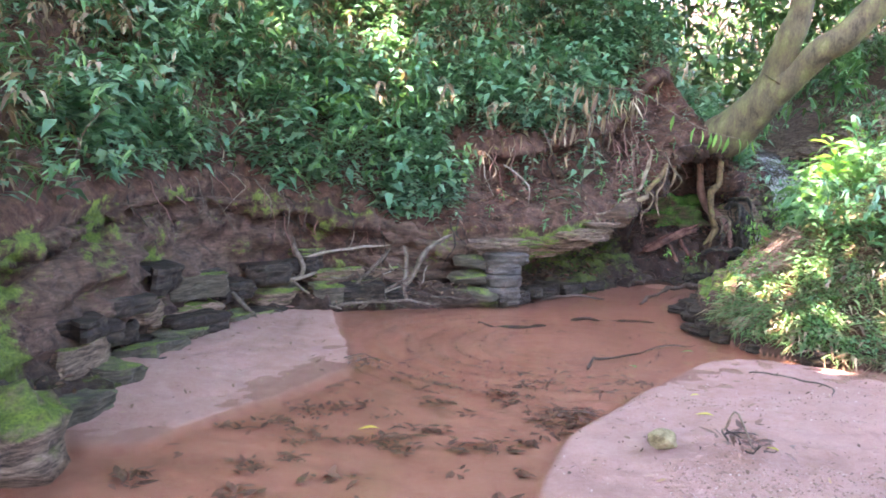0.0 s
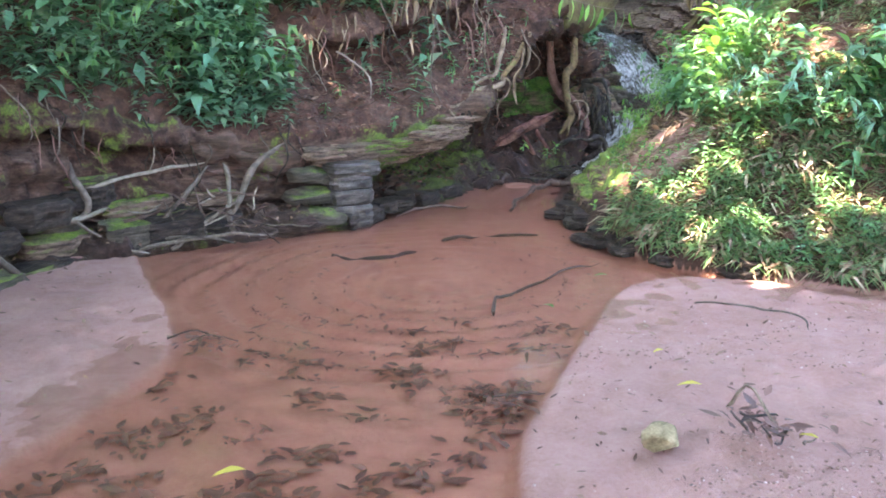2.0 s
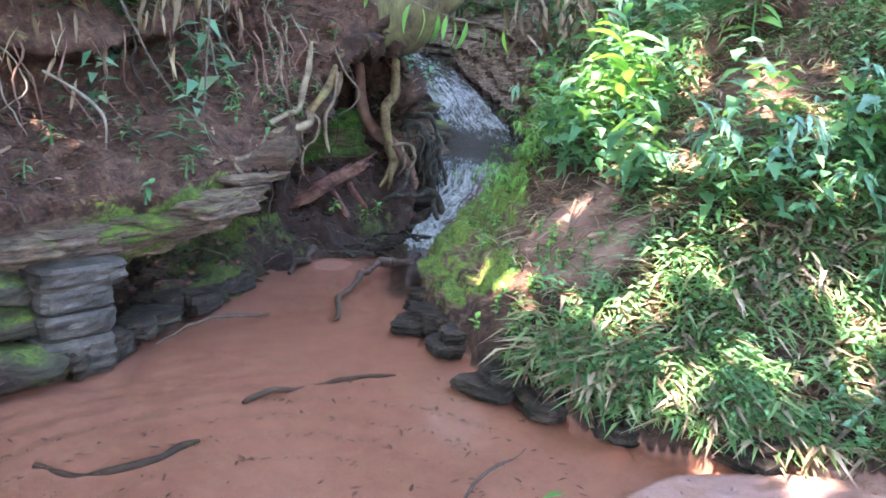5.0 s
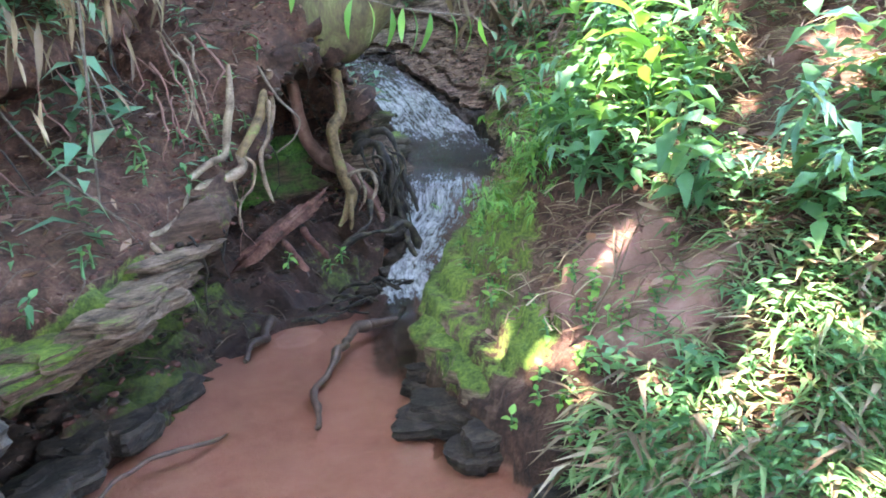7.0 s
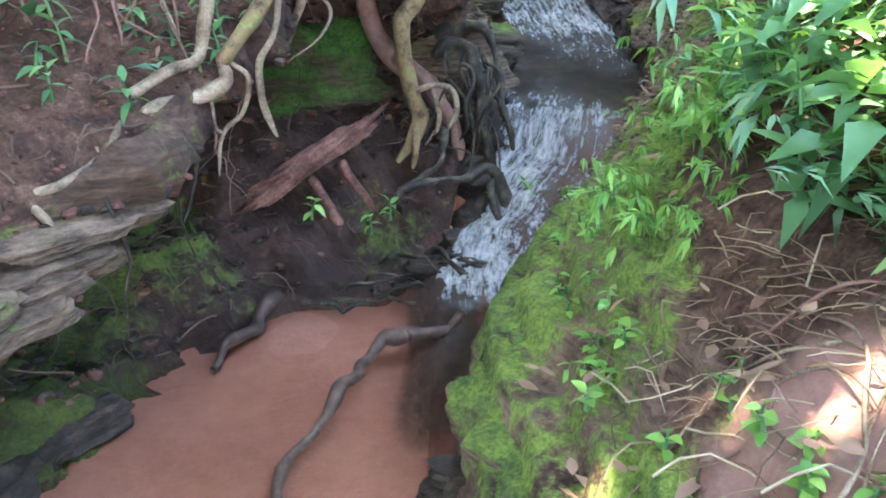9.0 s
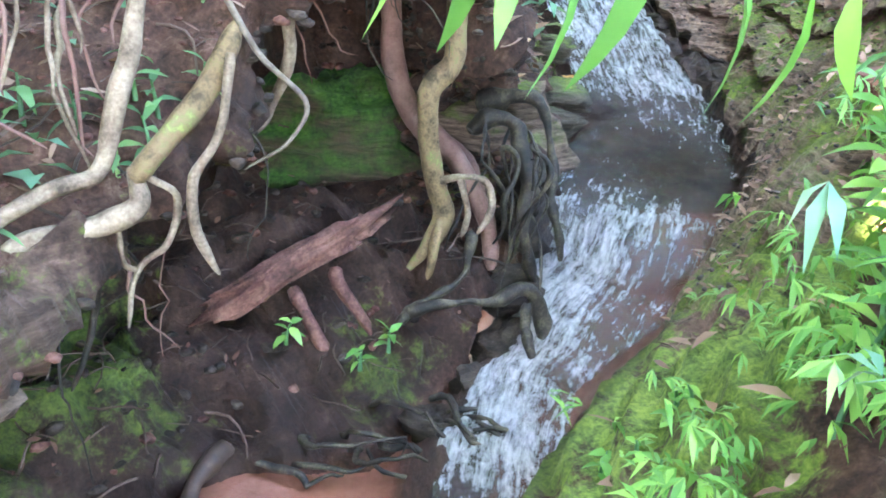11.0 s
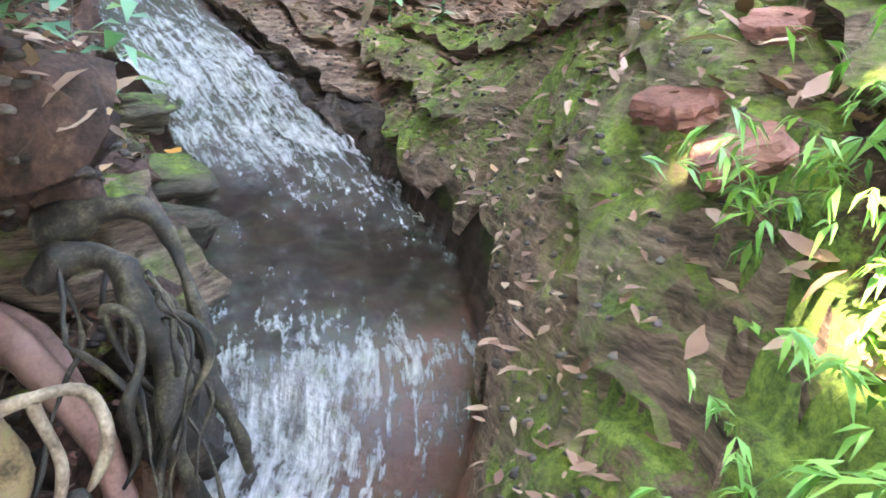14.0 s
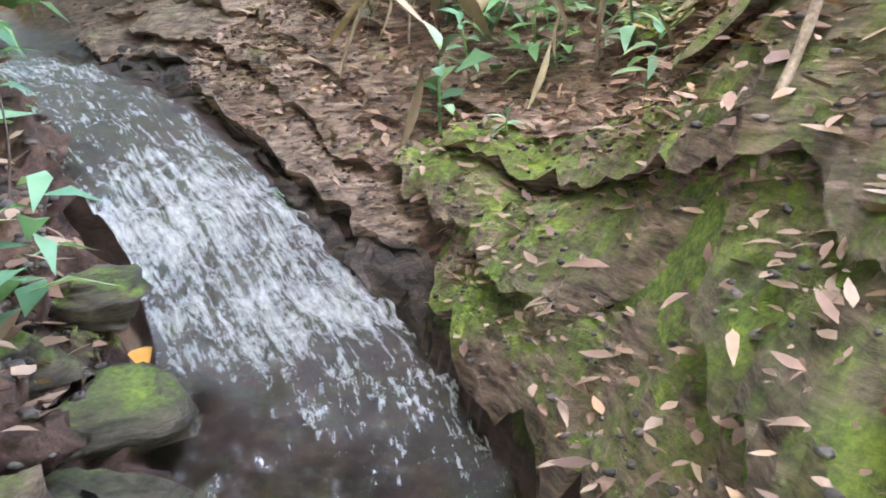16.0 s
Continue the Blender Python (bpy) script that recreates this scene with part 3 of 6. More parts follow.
pool = tagged(new("water_pool", me), "shallow clear water over red sand", "water", kind="structure")
pool.visible_shadow = False

# running water
K = 60
u = np.linspace(-1, 1, K)
way = np.gradient(STREAM[:, :2], axis=0)
way /= np.linalg.norm(way, axis=1, keepdims=True)
side = np.stack([way[:, 1], -way[:, 0]], 1)
R = STREAM[:, None, :2] + side[:, None] * (u[None, :, None] * STREAM[:, 3][:, None, None] * 1.1)
rz = STREAM[:, 2][:, None] - 0.035 * np.abs(u) ** 3
RP = np.concatenate([R, rz[..., None]], 2).reshape(-1, 3)
bare_side = smooth(STREAM[:, 1], 9.2, 9.4) * (1 - smooth(STREAM[:, 1], 9.96, 10.06))
foam = (STREAM[:, 4][:, None] + 0.05 * fbm(RP * (1, 1, 0.3) + 40, 0.35, 3).reshape(len(STREAM), K) - 0.07 * bare_side[:, None] * smooth(u, -0.1, 0.55)[None]).ravel()
RP[:, 2] += (0.016 * fbm(RP * (1, 1, 0.5), 0.12, 3) + 0.014 * fbm(RP * (1, 1, 0.4) + 3, 0.05, 2)) * (0.5 + foam)
me = mesh_from("stream_water", RP, grid_faces(len(STREAM), K)[:, ::-1], TORRENT)
me.attributes.new("foam", "FLOAT", "POINT").data.foreach_set("value", foam)
run_length = np.r_[0, np.cumsum(np.linalg.norm(np.diff(STREAM[:, :3], axis=0), axis=1))]
uvs = np.stack([(u[None] * STREAM[:, 3][:, None]).ravel(), np.repeat(run_length, K)], 1)
loops = np.zeros(len(me.loops), int)
me.loops.foreach_get("vertex_index", loops)
me.uv_layers.new(name="flow").data.foreach_set("uv", uvs[loops].ravel())
torrent = tagged(new("water_stream", me), "small waterfall with white foam running over dark rock", "waterfall", kind="structure")
torrent.visible_shadow = False

# ---- leaves and stems ----
def blade(length, width, droop=0.3, fold=0.25, rows=4, belly=0.4):
    """A leaf along +y with a folded midrib, bending down: verts and triangles."""
    v = []
    for k in range(rows + 1):
        t = k / rows
        w = width * (t / belly) ** 0.7 if t < belly else width * (1 - (t - belly) / (1 - belly)) ** 0.62
        w = max(w, 0.0)
        y, z = length * t * (1 - 0.2 * droop * t), -length * droop * t * t
        v += [(-w / 2, y, z + fold * w / 2), (0, y, z), (w / 2, y, z + fold * w / 2)]
    f = []
    for k in range(rows):
        a = 3 * k
        for q in (a, a + 1):
            f += [(q, q + 1, q + 4), (q, q + 4, q + 3)]
    return np.array(v), np.array(f)


def turned(verts, yaw, pitch=0.0, roll=0.0, size=1.0, at=(0, 0, 0)):
    m = Euler((pitch, roll, 0)).to_matrix()
    m = Matrix.Rotation(yaw, 3, "Z") @ m
    return verts @ (np.array(m).T * size) + at


def join(pieces):
    vs, fs, n = [], [], 0
    for v, f in pieces:
        vs.append(v)
        fs.append(f + n)
        n += len(v)
    return np.concatenate(vs), np.concatenate(fs)


def tube(points, radii, sides=7, knots=0.0, seed=0):
    """A round, tapered, slightly knotty rod along the points, closed at its ends."""
    points, radii = np.asarray(points, float), np.asarray(radii, float)
    way = np.gradient(points, axis=0)
    way /= np.linalg.norm(way, axis=1, keepdims=True) + 1e-9
    a = np.zeros_like(way)
    side_ = np.cross(way[0], (0.31, 0.52, 0.79))
    for k, w in enumerate(way):
        side_ = side_ - w * (side_ @ w)
        side_ = side_ / (np.linalg.norm(side_) + 1e-9)
        a[k] = side_
    b = np.cross(way, a)
    ang = np.linspace(0, 2 * np.pi, sides, endpoint=False)
    ring = a[:, None] * np.cos(ang)[None, :, None] + b[:, None] * np.sin(ang)[None, :, None]
    v = (points[:, None] + ring * radii[:, None, None]).reshape(-1, 3)
    if knots:
        out = (v - np.repeat(points, sides, 0)) / np.repeat(radii, sides)[:, None]
        v = v + out * (knots * np.repeat(radii, sides) * fbm(v + seed, 0.09 + radii.mean() * 1.5, 3))[:, None]
    f = []
    for k in range(len(points) - 1):
        for j in range(sides):
            j2 = (j + 1) % sides
            f += [(k * sides + j, k * sides + j2, (k + 1) * sides + j2), (k * sides + j, (k + 1) * sides + j2, (k + 1) * sides + j)]
    for k, flip in ((0, 1), (len(points) - 1, 0)):
        for j in range(1, sides - 1):
            tri = (k * sides, k * sides + j, k * sides + j + 1)
            f.append(tri[::-1] if not flip else tri)
    return v, np.array(f)


def curve_through(points, count=24, wobble=0.0, seed=0):
    """A smooth line through the points with some waywardness."""
    p = np.asarray(points, float)
    t = np.linspace(0, len(p) - 1, count)
    i = np.clip(t.astype(int), 0, len(p) - 2)
    f = (t - i)[:, None]
    p0, p1, p2, p3 = p[np.maximum(i - 1, 0)], p[i], p[i + 1], p[np.minimum(i + 2, len(p) - 1)]
    out = 0.5 * (2 * p1 + (p2 - p0) * f + (2 * p0 - 5 * p1 + 4 * p2 - p3) * f**2 + (3 * p1 - p0 - 3 * p2 + p3) * f**3)
    if wobble:
        ends = np.sin(np.linspace(0, np.pi, count))[:, None] ** 0.5
        out = out + ends * wobble * np.stack([fbm(out + seed + 7 * k, 0.25, 3) for k in range(3)], 1)
    return out


def herb(seed, height=0.4, leaves=12, size=0.12, width=0.4, droop=0.4):
    """An upright leafy stem: (stem, leaves)."""
    r = np.random.default_rng(seed)
    lean = r.uniform(-0.25, 0.25, 2)
    line = np.stack([np.array((lean[0] * t * t, lean[1] * t * t, t)) * height for t in np.linspace(0, 1, 6)])
    stem = tube(line, np.linspace(0.006, 0.002, 6), 5)
    out = []
    for k in range(leaves):
        t = 0.25 + 0.75 * k / (leaves - 1)
        at = np.array((lean[0] * t * t, lean[1] * t * t, t)) * height
        L = size * r.uniform(0.7, 1.15) * (1.1 - 0.35 * t)
        v, f = blade(L, L * width, droop * r.uniform(0.6, 1.5), 0.25, 2)
        out.append((turned(v, k * 2.4 + r.uniform(-0.4, 0.4), r.uniform(0.0, 0.7), r.uniform(-0.3, 0.3), 1, at), f))
    return stem, join(out)


def bamboo(seed, height=0.6, sprays=5):
    """A thin arching stem with fans of narrow leaves."""
    r = np.random.default_rng(seed)
    yaw = r.uniform(0, 6.28)
    bend = r.uniform(0.3, 0.8)
    pts = np.array([(bend * t * t * math.cos(yaw), bend * t * t * math.sin(yaw), t * (1 - 0.35 * t)) for t in np.linspace(0, 1, 8)]) * height
    stem = tube(pts, np.linspace(0.004, 0.0015, 8), 5)
    out = []
    for k in range(sprays):
        t = 0.3 + 0.7 * k / max(sprays - 1, 1)
        at = np.array([np.interp(t, np.linspace(0, 1, 8), c) for c in pts.T])
        base = r.uniform(0, 6.28)
        for j in range(r.integers(3, 6)):
            L = r.uniform(0.07, 0.13)
            v, f = blade(L, L * 0.24, r.uniform(0.3, 0.9), 0.2, 2, 0.35)
            out.append((turned(v, base + r.uniform(-0.9, 0.9), r.uniform(-0.4, 0.4), 0, 1, at), f))
    return stem, join(out)


def fern(seed, fronds=6, length=0.55, arch=0.9, up=0.9):
    r = np.random.default_rng(seed)
    stems, out = [], []
    for k in range(fronds):
        yaw, L = k * 6.28 / fronds + r.uniform(-0.4, 0.4), length * r.uniform(0.7, 1.1)
        t = np.linspace(0, 1, 14)
        pts = np.stack([0 * t, L * t * (1 - 0.1 * t), L * (up * t - arch * t * t)], 1)
        pts = turned(pts, yaw)
        stems.append(tube(pts, np.linspace(0.004, 0.001, 14), 4))
        for i in range(2, 14):
            w = L * 0.32 * math.sin(math.pi * (i / 14) ** 0.7) + 0.01
            for sgn in (-1, 1):
                v, f = blade(w, w * 0.22, 0.3, 0.1, 2, 0.25)
                out.append((turned(v, yaw + sgn * 1.25, 0.1, 0, 1, pts[i]), f))
    return join(stems), join(out)


def tuft(seed, blades=8, length=0.2, flat=0.5):
    r = np.random.default_rng(seed)
    out = []
    for k in range(blades):
        L = length * r.uniform(0.5, 1.2)
        v, f = blade(L, 0.008 + L * 0.09, r.uniform(0.3, 1.0), 0.3, 2, 0.35)
        out.append((turned(v, r.uniform(0, 6.28), r.uniform(0.2, 1.2) * (1 - flat) + 0.2, 0, 1, (r.uniform(-0.03, 0.03), r.uniform(-0.03, 0.03), 0)), f))
    return join(out)


def scatter(templates, places, yaws, sizes, tilts=None):
    """All copies of the templates in two arrays."""
    out = []
    r = np.random.default_rng(3)
    for n, (at, yaw, size) in enumerate(zip(places, yaws, sizes)):
        v, f = templates[n % len(templates)]
        p, q = (r.uniform(-0.25, 0.25), r.uniform(-0.25, 0.25)) if tilts is None else tilts[n]
        out.append((turned(v, yaw, p, q, size, at), f))
    return join(out)


def stuff(name, mesh, material, label, category):
    return tagged(new(name, mesh_from(name, *mesh, material)), label, category, kind="stuff")


def on_land(xy):
    return np.c_[xy, land(xy)[0]]


# points on the west bank's slope, with how far they lie behind the rim and along it
slope_row = slice(starts[8], starts[17])
SLOPE = B[slope_row].reshape(-1, 3)
SLOPE_ROW = vrow[slope_row].ravel()
SLOPE_S = np.tile(at, B[slope_row].shape[0])
cell = np.linalg.norm(np.cross(np.gradient(B, axis=1)[slope_row], np.gradient(B, axis=0)[slope_row]), axis=2).ravel()


def pick_slope(count, weight):
    w = cell * weight
    i = rng.choice(len(SLOPE), count, p=w / w.sum())
    return SLOPE[i] + rng.normal(0, 0.02, (count, 3)) * (1, 1, 0)


bare = smooth(SLOPE_S, s[6], s[7]) * (1 - smooth(SLOPE_S, s[14], s[15]))
above = smooth(SLOPE_ROW, starts[13] - 2, starts[14])
in_view = (SLOPE[:, 2] < 4.6) & (SLOPE[:, 1] > 2.5) & (SLOPE[:, 1] < 17) & (SLOPE[:, 0] > -7) & (SLOPE[:, 0] < 6.5)
leafiness = np.where(bare > 0.5, 0.05 + 0.95 * above, 0.6 + 0.4 * smooth(SLOPE_ROW, starts[8], starts[10])) * in_view
clumpy = smooth(fbm(SLOPE + 6, 0.8, 2), -0.5, 0.3)
HERBS = [herb(k, 0.30, 10, 0.13, 0.45) for k in range(6)]
WIDE = [herb(20 + k, 0.42, 13, 0.17, 0.48, 0.6) for k in range(4)]
BAMBOOS = [bamboo(40 + k) for k in range(6)]
FERNS = [fern(60 + k) for k in range(3)]
TUFTS = [tuft(80 + k) for k in range(5)]


def sow(name, templates, places, material, label, category, low, high):
    n = len(places)
    return stuff(name, scatter(templates, places, rng.uniform(0, 6.28, n), rng.uniform(low, high, n)), material, label, category)


sow("undergrowth", [h[1] for h in HERBS + WIDE], pick_slope(9500, leafiness * (0.08 + clumpy**1.5)), GREEN_BLUE, "dense cool green leafy undergrowth on the bank", "undergrowth", 0.6, 1.4)
sow("undergrowth", [h[1] for h in WIDE], pick_slope(1300, leafiness * (0.05 + clumpy**2)), GREEN_BLUE, "large-leaved green plants in clumps on the bank", "undergrowth", 1.0, 1.5)
sow("undergrowth", [h[1] for h in BAMBOOS], pick_slope(1500, leafiness), GREEN, "thin arching stems with narrow green leaves", "undergrowth", 0.7, 1.5)
sow("dry_undergrowth", [h[1] for h in BAMBOOS], pick_slope(1900, leafiness * (0.3 + above)), DRY, "withered tan leaves hanging among the green", "undergrowth", 0.8, 1.6)
sow("undergrowth_stems", [h[0] for h in BAMBOOS + HERBS], pick_slope(450, leafiness), STICK_WET, "thin woody stems in the undergrowth", "undergrowth", 0.8, 1.6)
flat_leaf = [blade(0.07, 0.030, 0.12, 0.15, 3), blade(0.085, 0.036, -0.12, 0.2, 3), blade(0.05, 0.028, 0.25, 0.12, 3), blade(0.09, 0.026, 0.3, 0.35, 3), blade(0.06, 0.030, -0.15, 0.25, 3)]
litter_at = pick_slope(5200, in_view * (0.3 + 1.4 * bare))
stuff("leaf_litter", scatter(flat_leaf, litter_at + (0, 0, 0.035), rng.uniform(0, 6.28, 5200), rng.uniform(0.4, 1.2, 5200), rng.uniform(-0.6, 0.6, (5200, 2))), LITTER, "fallen brown leaves on the earth bank", "leaf litter")


def pick_east(count, test):
    out = np.zeros((0, 2))
    while len(out) < count:
        xy = np.stack([rng.uniform(2.2, 14, 6000), rng.uniform(2.5, 24, 6000)], 1)
        d, foot = near_line(xy, EAST)
        keep = rng.random(6000) < test(xy[:, 0], xy[:, 1], d)
        out = np.concatenate([out, xy[keep]])
    return on_land(out[:count])


def grassy(x, y, d):
    soil = np.exp(-(((x - 2.9) / 0.32) ** 4 + ((y - 7.2) / 0.5) ** 4)) + np.exp(-(((x - 3.75) / 0.5) ** 4 + ((y - 7.2) / 0.45) ** 4))
    soil = np.clip(soil, 0, 1)
    patchy = 0.3 + 0.7 * smooth(fbm(np.c_[x, y, 0 * x] + 4, 0.45, 3), -0.35, 0.25)
    return (d > 0.03) * patchy * smooth(7.3 - y + 1.1 * np.maximum(x - 3.05, 0), 0, 0.5) * (1 - 0.9 * soil) * np.exp(-0.9 * np.maximum(d - 0.6, 0)) * smooth(y, 4.2, 5.0)


def shrubby(x, y, d):
    clear_ = 1 - 0.93 * np.exp(-(((x - 3.75) / 0.55) ** 4 + ((y - 7.2) / 0.5) ** 4))
    return clear_ * (d > 0.75) * np.exp(-0.18 * d) * (0.25 + 0.75 * smooth(9.0 - y, 0, 1.5)) * smooth(fbm(np.c_[x, y, 0 * x], 0.7, 2), -0.3, 0.3)


sow("grass", TUFTS, pick_east(11000, grassy), GRASS, "low green grass with dry blades on the bank", "grass", 0.35, 0.85)
sow("undergrowth", [h[1] for h in HERBS + WIDE], pick_east(2200, shrubby), GREEN, "leafy green undergrowth on the east bank", "undergrowth", 0.6, 1.3)
sow("undergrowth", [h[1] for h in BAMBOOS], pick_east(900, shrubby), GREEN_BLUE, "narrow-leaved undergrowth on the east bank", "undergrowth", 0.7, 1.4)
sow("small_herbs", [h[1] for h in HERBS], pick_east(2600, grassy), GREEN, "small leafy herbs among the grass", "undergrowth", 0.25, 0.6)
sow("dry_grass", TUFTS, pick_east(3200, grassy), DRY, "dry straw blades among the grass", "grass", 0.5, 1.1)
near_litter = pick_east(4200, lambda x, y, d: (d > 0.2) * (x < 7.5) * (y > 5.0) * (y < 12.5) * (0.25 + smooth(y, 8.6, 9.2)) * (0.15 + smooth(d, 0.3, 0.8)))
stuff("leaf_litter", scatter(flat_leaf, near_litter + (0, 0, 0.04), rng.uniform(0, 6.28, 4200), rng.uniform(0.6, 1.4, 4200), rng.uniform(-0.5, 0.5, (4200, 2))), LITTER, "thick fallen brown leaves on the bank", "leaf litter")
east_litter = pick_east(2600, lambda x, y, d: (d > 0.15) * (0.25 + 0.75 * smooth(y, 8.5, 9.5)) * np.exp(-0.4 * d))
stuff("leaf_litter", scatter(flat_leaf, east_litter + (0, 0, 0.035), rng.uniform(0, 6.28, 2600), rng.uniform(0.5, 1.2, 2600), rng.uniform(-0.5, 0.5, (2600, 2))), LITTER, "fallen tan and brown leaves on mossy rock", "leaf litter")

# ---- the leaning tree over the cave ----
tree = tagged(new("tree"), "leaning forked tree with mossy yellow-brown bark above the cave", "tree")
tree.location = (3.55, 10.0, 1.45)


def tree_part(name, pieces, material, label=""):
    v, f = pieces
    return part(name, mesh_from(name, v - np.array(tree.location), f, material), tree, label)


tree_part("trunk", tube(curve_through([(3.28, 10.4, 1.74), (3.44, 10.14, 1.78), (3.63, 9.93, 2.0), (3.80, 9.72, 2.4)], 30), np.interp(np.linspace(0, 1, 30), [0, 0.15, 0.35, 1], [0.14, 0.24, 0.24, 0.21]), 18, 0.25), BARK)
tree_part("limb", tube(curve_through([(3.74, 9.8, 2.25), (3.86, 9.62, 2.8), (3.95, 9.55, 3.3), (4.1, 9.4, 5.5)], 30), np.linspace(0.17, 0.10, 30), 12, 0.2), BARK)
tree_part("limb", tube(curve_through([(3.74, 9.78, 2.2), (4.12, 9.5, 2.62), (4.6, 9.3, 3.1), (6.0, 8.8, 5.2)], 30), np.linspace(0.18, 0.12, 30), 12, 0.2), BARK)


# ---- its crown, unseen, added to hold off the sun but for a few gaps ----
# each gap: a place on the bank below it, its radius, the share of leaves left in it
SUN_GAPS = (((3.95, 7.85, 1.3), 0.7, 0.4), ((4.3, 6.3, 1.4), 0.6, 0.6), ((3.6, 6.6, 0.6), 1.9, 0.95), ((4.4, 8.9, 1.3), 1.0, 0.95))
# the leaning tree's own crown, high over the stream, left open where the banks need light
spots, spans = [], []
for layer in (7.2, 7.9, 8.5, 9.1):
    for x in np.arange(-7.5, 9.0, 0.31):
        for y in np.arange(-8.0, 19.5, 0.33):
            if x > 2.7 + 0.5 * math.sin(2.1 * y) and 3.5 < y < 10.6:
                continue
            at_ = np.array((x, y, layer)) + rng.uniform(-0.16, 0.16, 3) * (1, 1, 3)
            left_, big_ = 0.09 if x < -5.6 or (x < -1.8 and y > 7.4) else 1.0, 1.0
            for g, w, keep_ in SUN_GAPS:
                to = at_ - np.array(g)
                if np.linalg.norm(to - np.array(SUN_AT) * (to @ np.array(SUN_AT))) < w:
                    left_, big_ = min(left_, keep_), 0.39
            if rng.random() < left_:
                spots.append(at_)
                spans.append(big_)
n = len(spots)
tree_part("crown", scatter([blade(1.0, 0.72, 0.3, 0.2, 3)], spots, rng.uniform(0, 6.28, n), rng.uniform(0.8, 1.2, n) * np.array(spans), rng.uniform(-0.35, 0.35, (n, 2))), GREEN, "unseen crown of oversized leaves added to hold off the sun")
# unseen limbs added to carry the crown
for k in range(6):
    a = k * 1.05
    tree_part("limb", tube(curve_through([(4.1, 9.4, 5.4), (4.0 + 2 * math.cos(a), 9.2 + 2 * math.sin(a), 6.6), (3 + 5 * math.cos(a), 8.6 + 6 * math.sin(a), 8.2)], 12), np.linspace(0.09, 0.03, 12), 8), BARK)

# thicket closing the valley upstream
n = 2600
xy = np.stack([rng.uniform(0, 16, n), rng.uniform(13.5, 25, n)], 1)
zz = np.maximum(land(xy)[0], 1.5)
stuff("thicket", scatter([h[1] for h in WIDE + BAMBOOS], np.c_[xy, zz + rng.uniform(0, 1, n) ** 1.5 * 5.0], rng.uniform(0, 6.28, n), rng.uniform(1.6, 3.0, n)), GREEN, "dense green thicket closing the valley upstream", "thicket")

# mostly unseen woods round about the valley, added to hold off light from the sides
n = 1300
a_ = rng.uniform(0, 2 * np.pi, n)
r_ = rng.uniform(12.5, 17.0, n)
xy = np.stack([1.5 + r_ * np.cos(a_), 4.0 + r_ * np.sin(a_)], 1)
stuff("woods", scatter([h[1] for h in WIDE], np.c_[xy, rng.uniform(0.0, 11.5, n)], rng.uniform(0, 6.28, n), rng.uniform(3.0, 4.5, n)), GREEN, "ring of enlarged plants added as woods to block side light", "woods")

# ---- roots, wood and stones ----
def rod(points, thick, thin, material, parent, name="root", label="", count=22, wobble=0.02, sides=8, seed=0, knots=0.25):
    line = curve_through(points, count, wobble, seed)
    ends = np.interp(np.linspace(0, 1, count), [0, 0.05, 0.88, 1], [0.75, 1, 1, 0.4])
    v, f = tube(line, np.linspace(thick, thin, count) * ends, sides, knots, seed)
    if parent is None:
        base = line[0]
        ob = new(name, mesh_from(name, v - base, f, material))
        ob.location = base
        return ob
    return part(name, mesh_from(name, v - np.array(parent.matrix_basis.translation), f, material), parent, label)


def lump_of(size, seed, power=2.6, rough=0.10, rings=20, sides=30):
    """A rounded block: verts and faces of a swollen box with an uneven skin."""
    a, b = np.meshgrid(np.linspace(-np.pi / 2, np.pi / 2, rings), np.linspace(-np.pi, np.pi, sides, endpoint=False), indexing="ij")
    e = 2 / power
    f = lambda w: np.sign(w) * np.abs(w) ** e
    v = np.stack([f(np.cos(a)) * f(np.cos(b)), f(np.cos(a)) * f(np.sin(b)), f(np.sin(a))], -1).reshape(-1, 3)
    r = np.random.default_rng(seed)
    for _ in range(14):
        way = r.normal(0, 1, 3) * (1, 1, 0.6)
        way /= np.linalg.norm(way)
        v = v - np.maximum(v @ way - r.uniform(0.62, 0.9), 0)[:, None] * way
    v = v * (1 + rough * fbm(v * (0.8, 0.8, 3) + seed * 3.1, 0.8, 4) + 0.3 * rough * fbm(v + seed, 0.15, 2))[:, None] * np.array(size) / 2
    faces = []
    for i in range(rings - 1):
        for j in range(sides):
            q = (i * sides + j, i * sides + (j + 1) % sides, (i + 1) * sides + (j + 1) % sides, (i + 1) * sides + j)
            faces += [(q[0], q[1], q[2]), (q[0], q[2], q[3])]
    return v, np.array(faces)


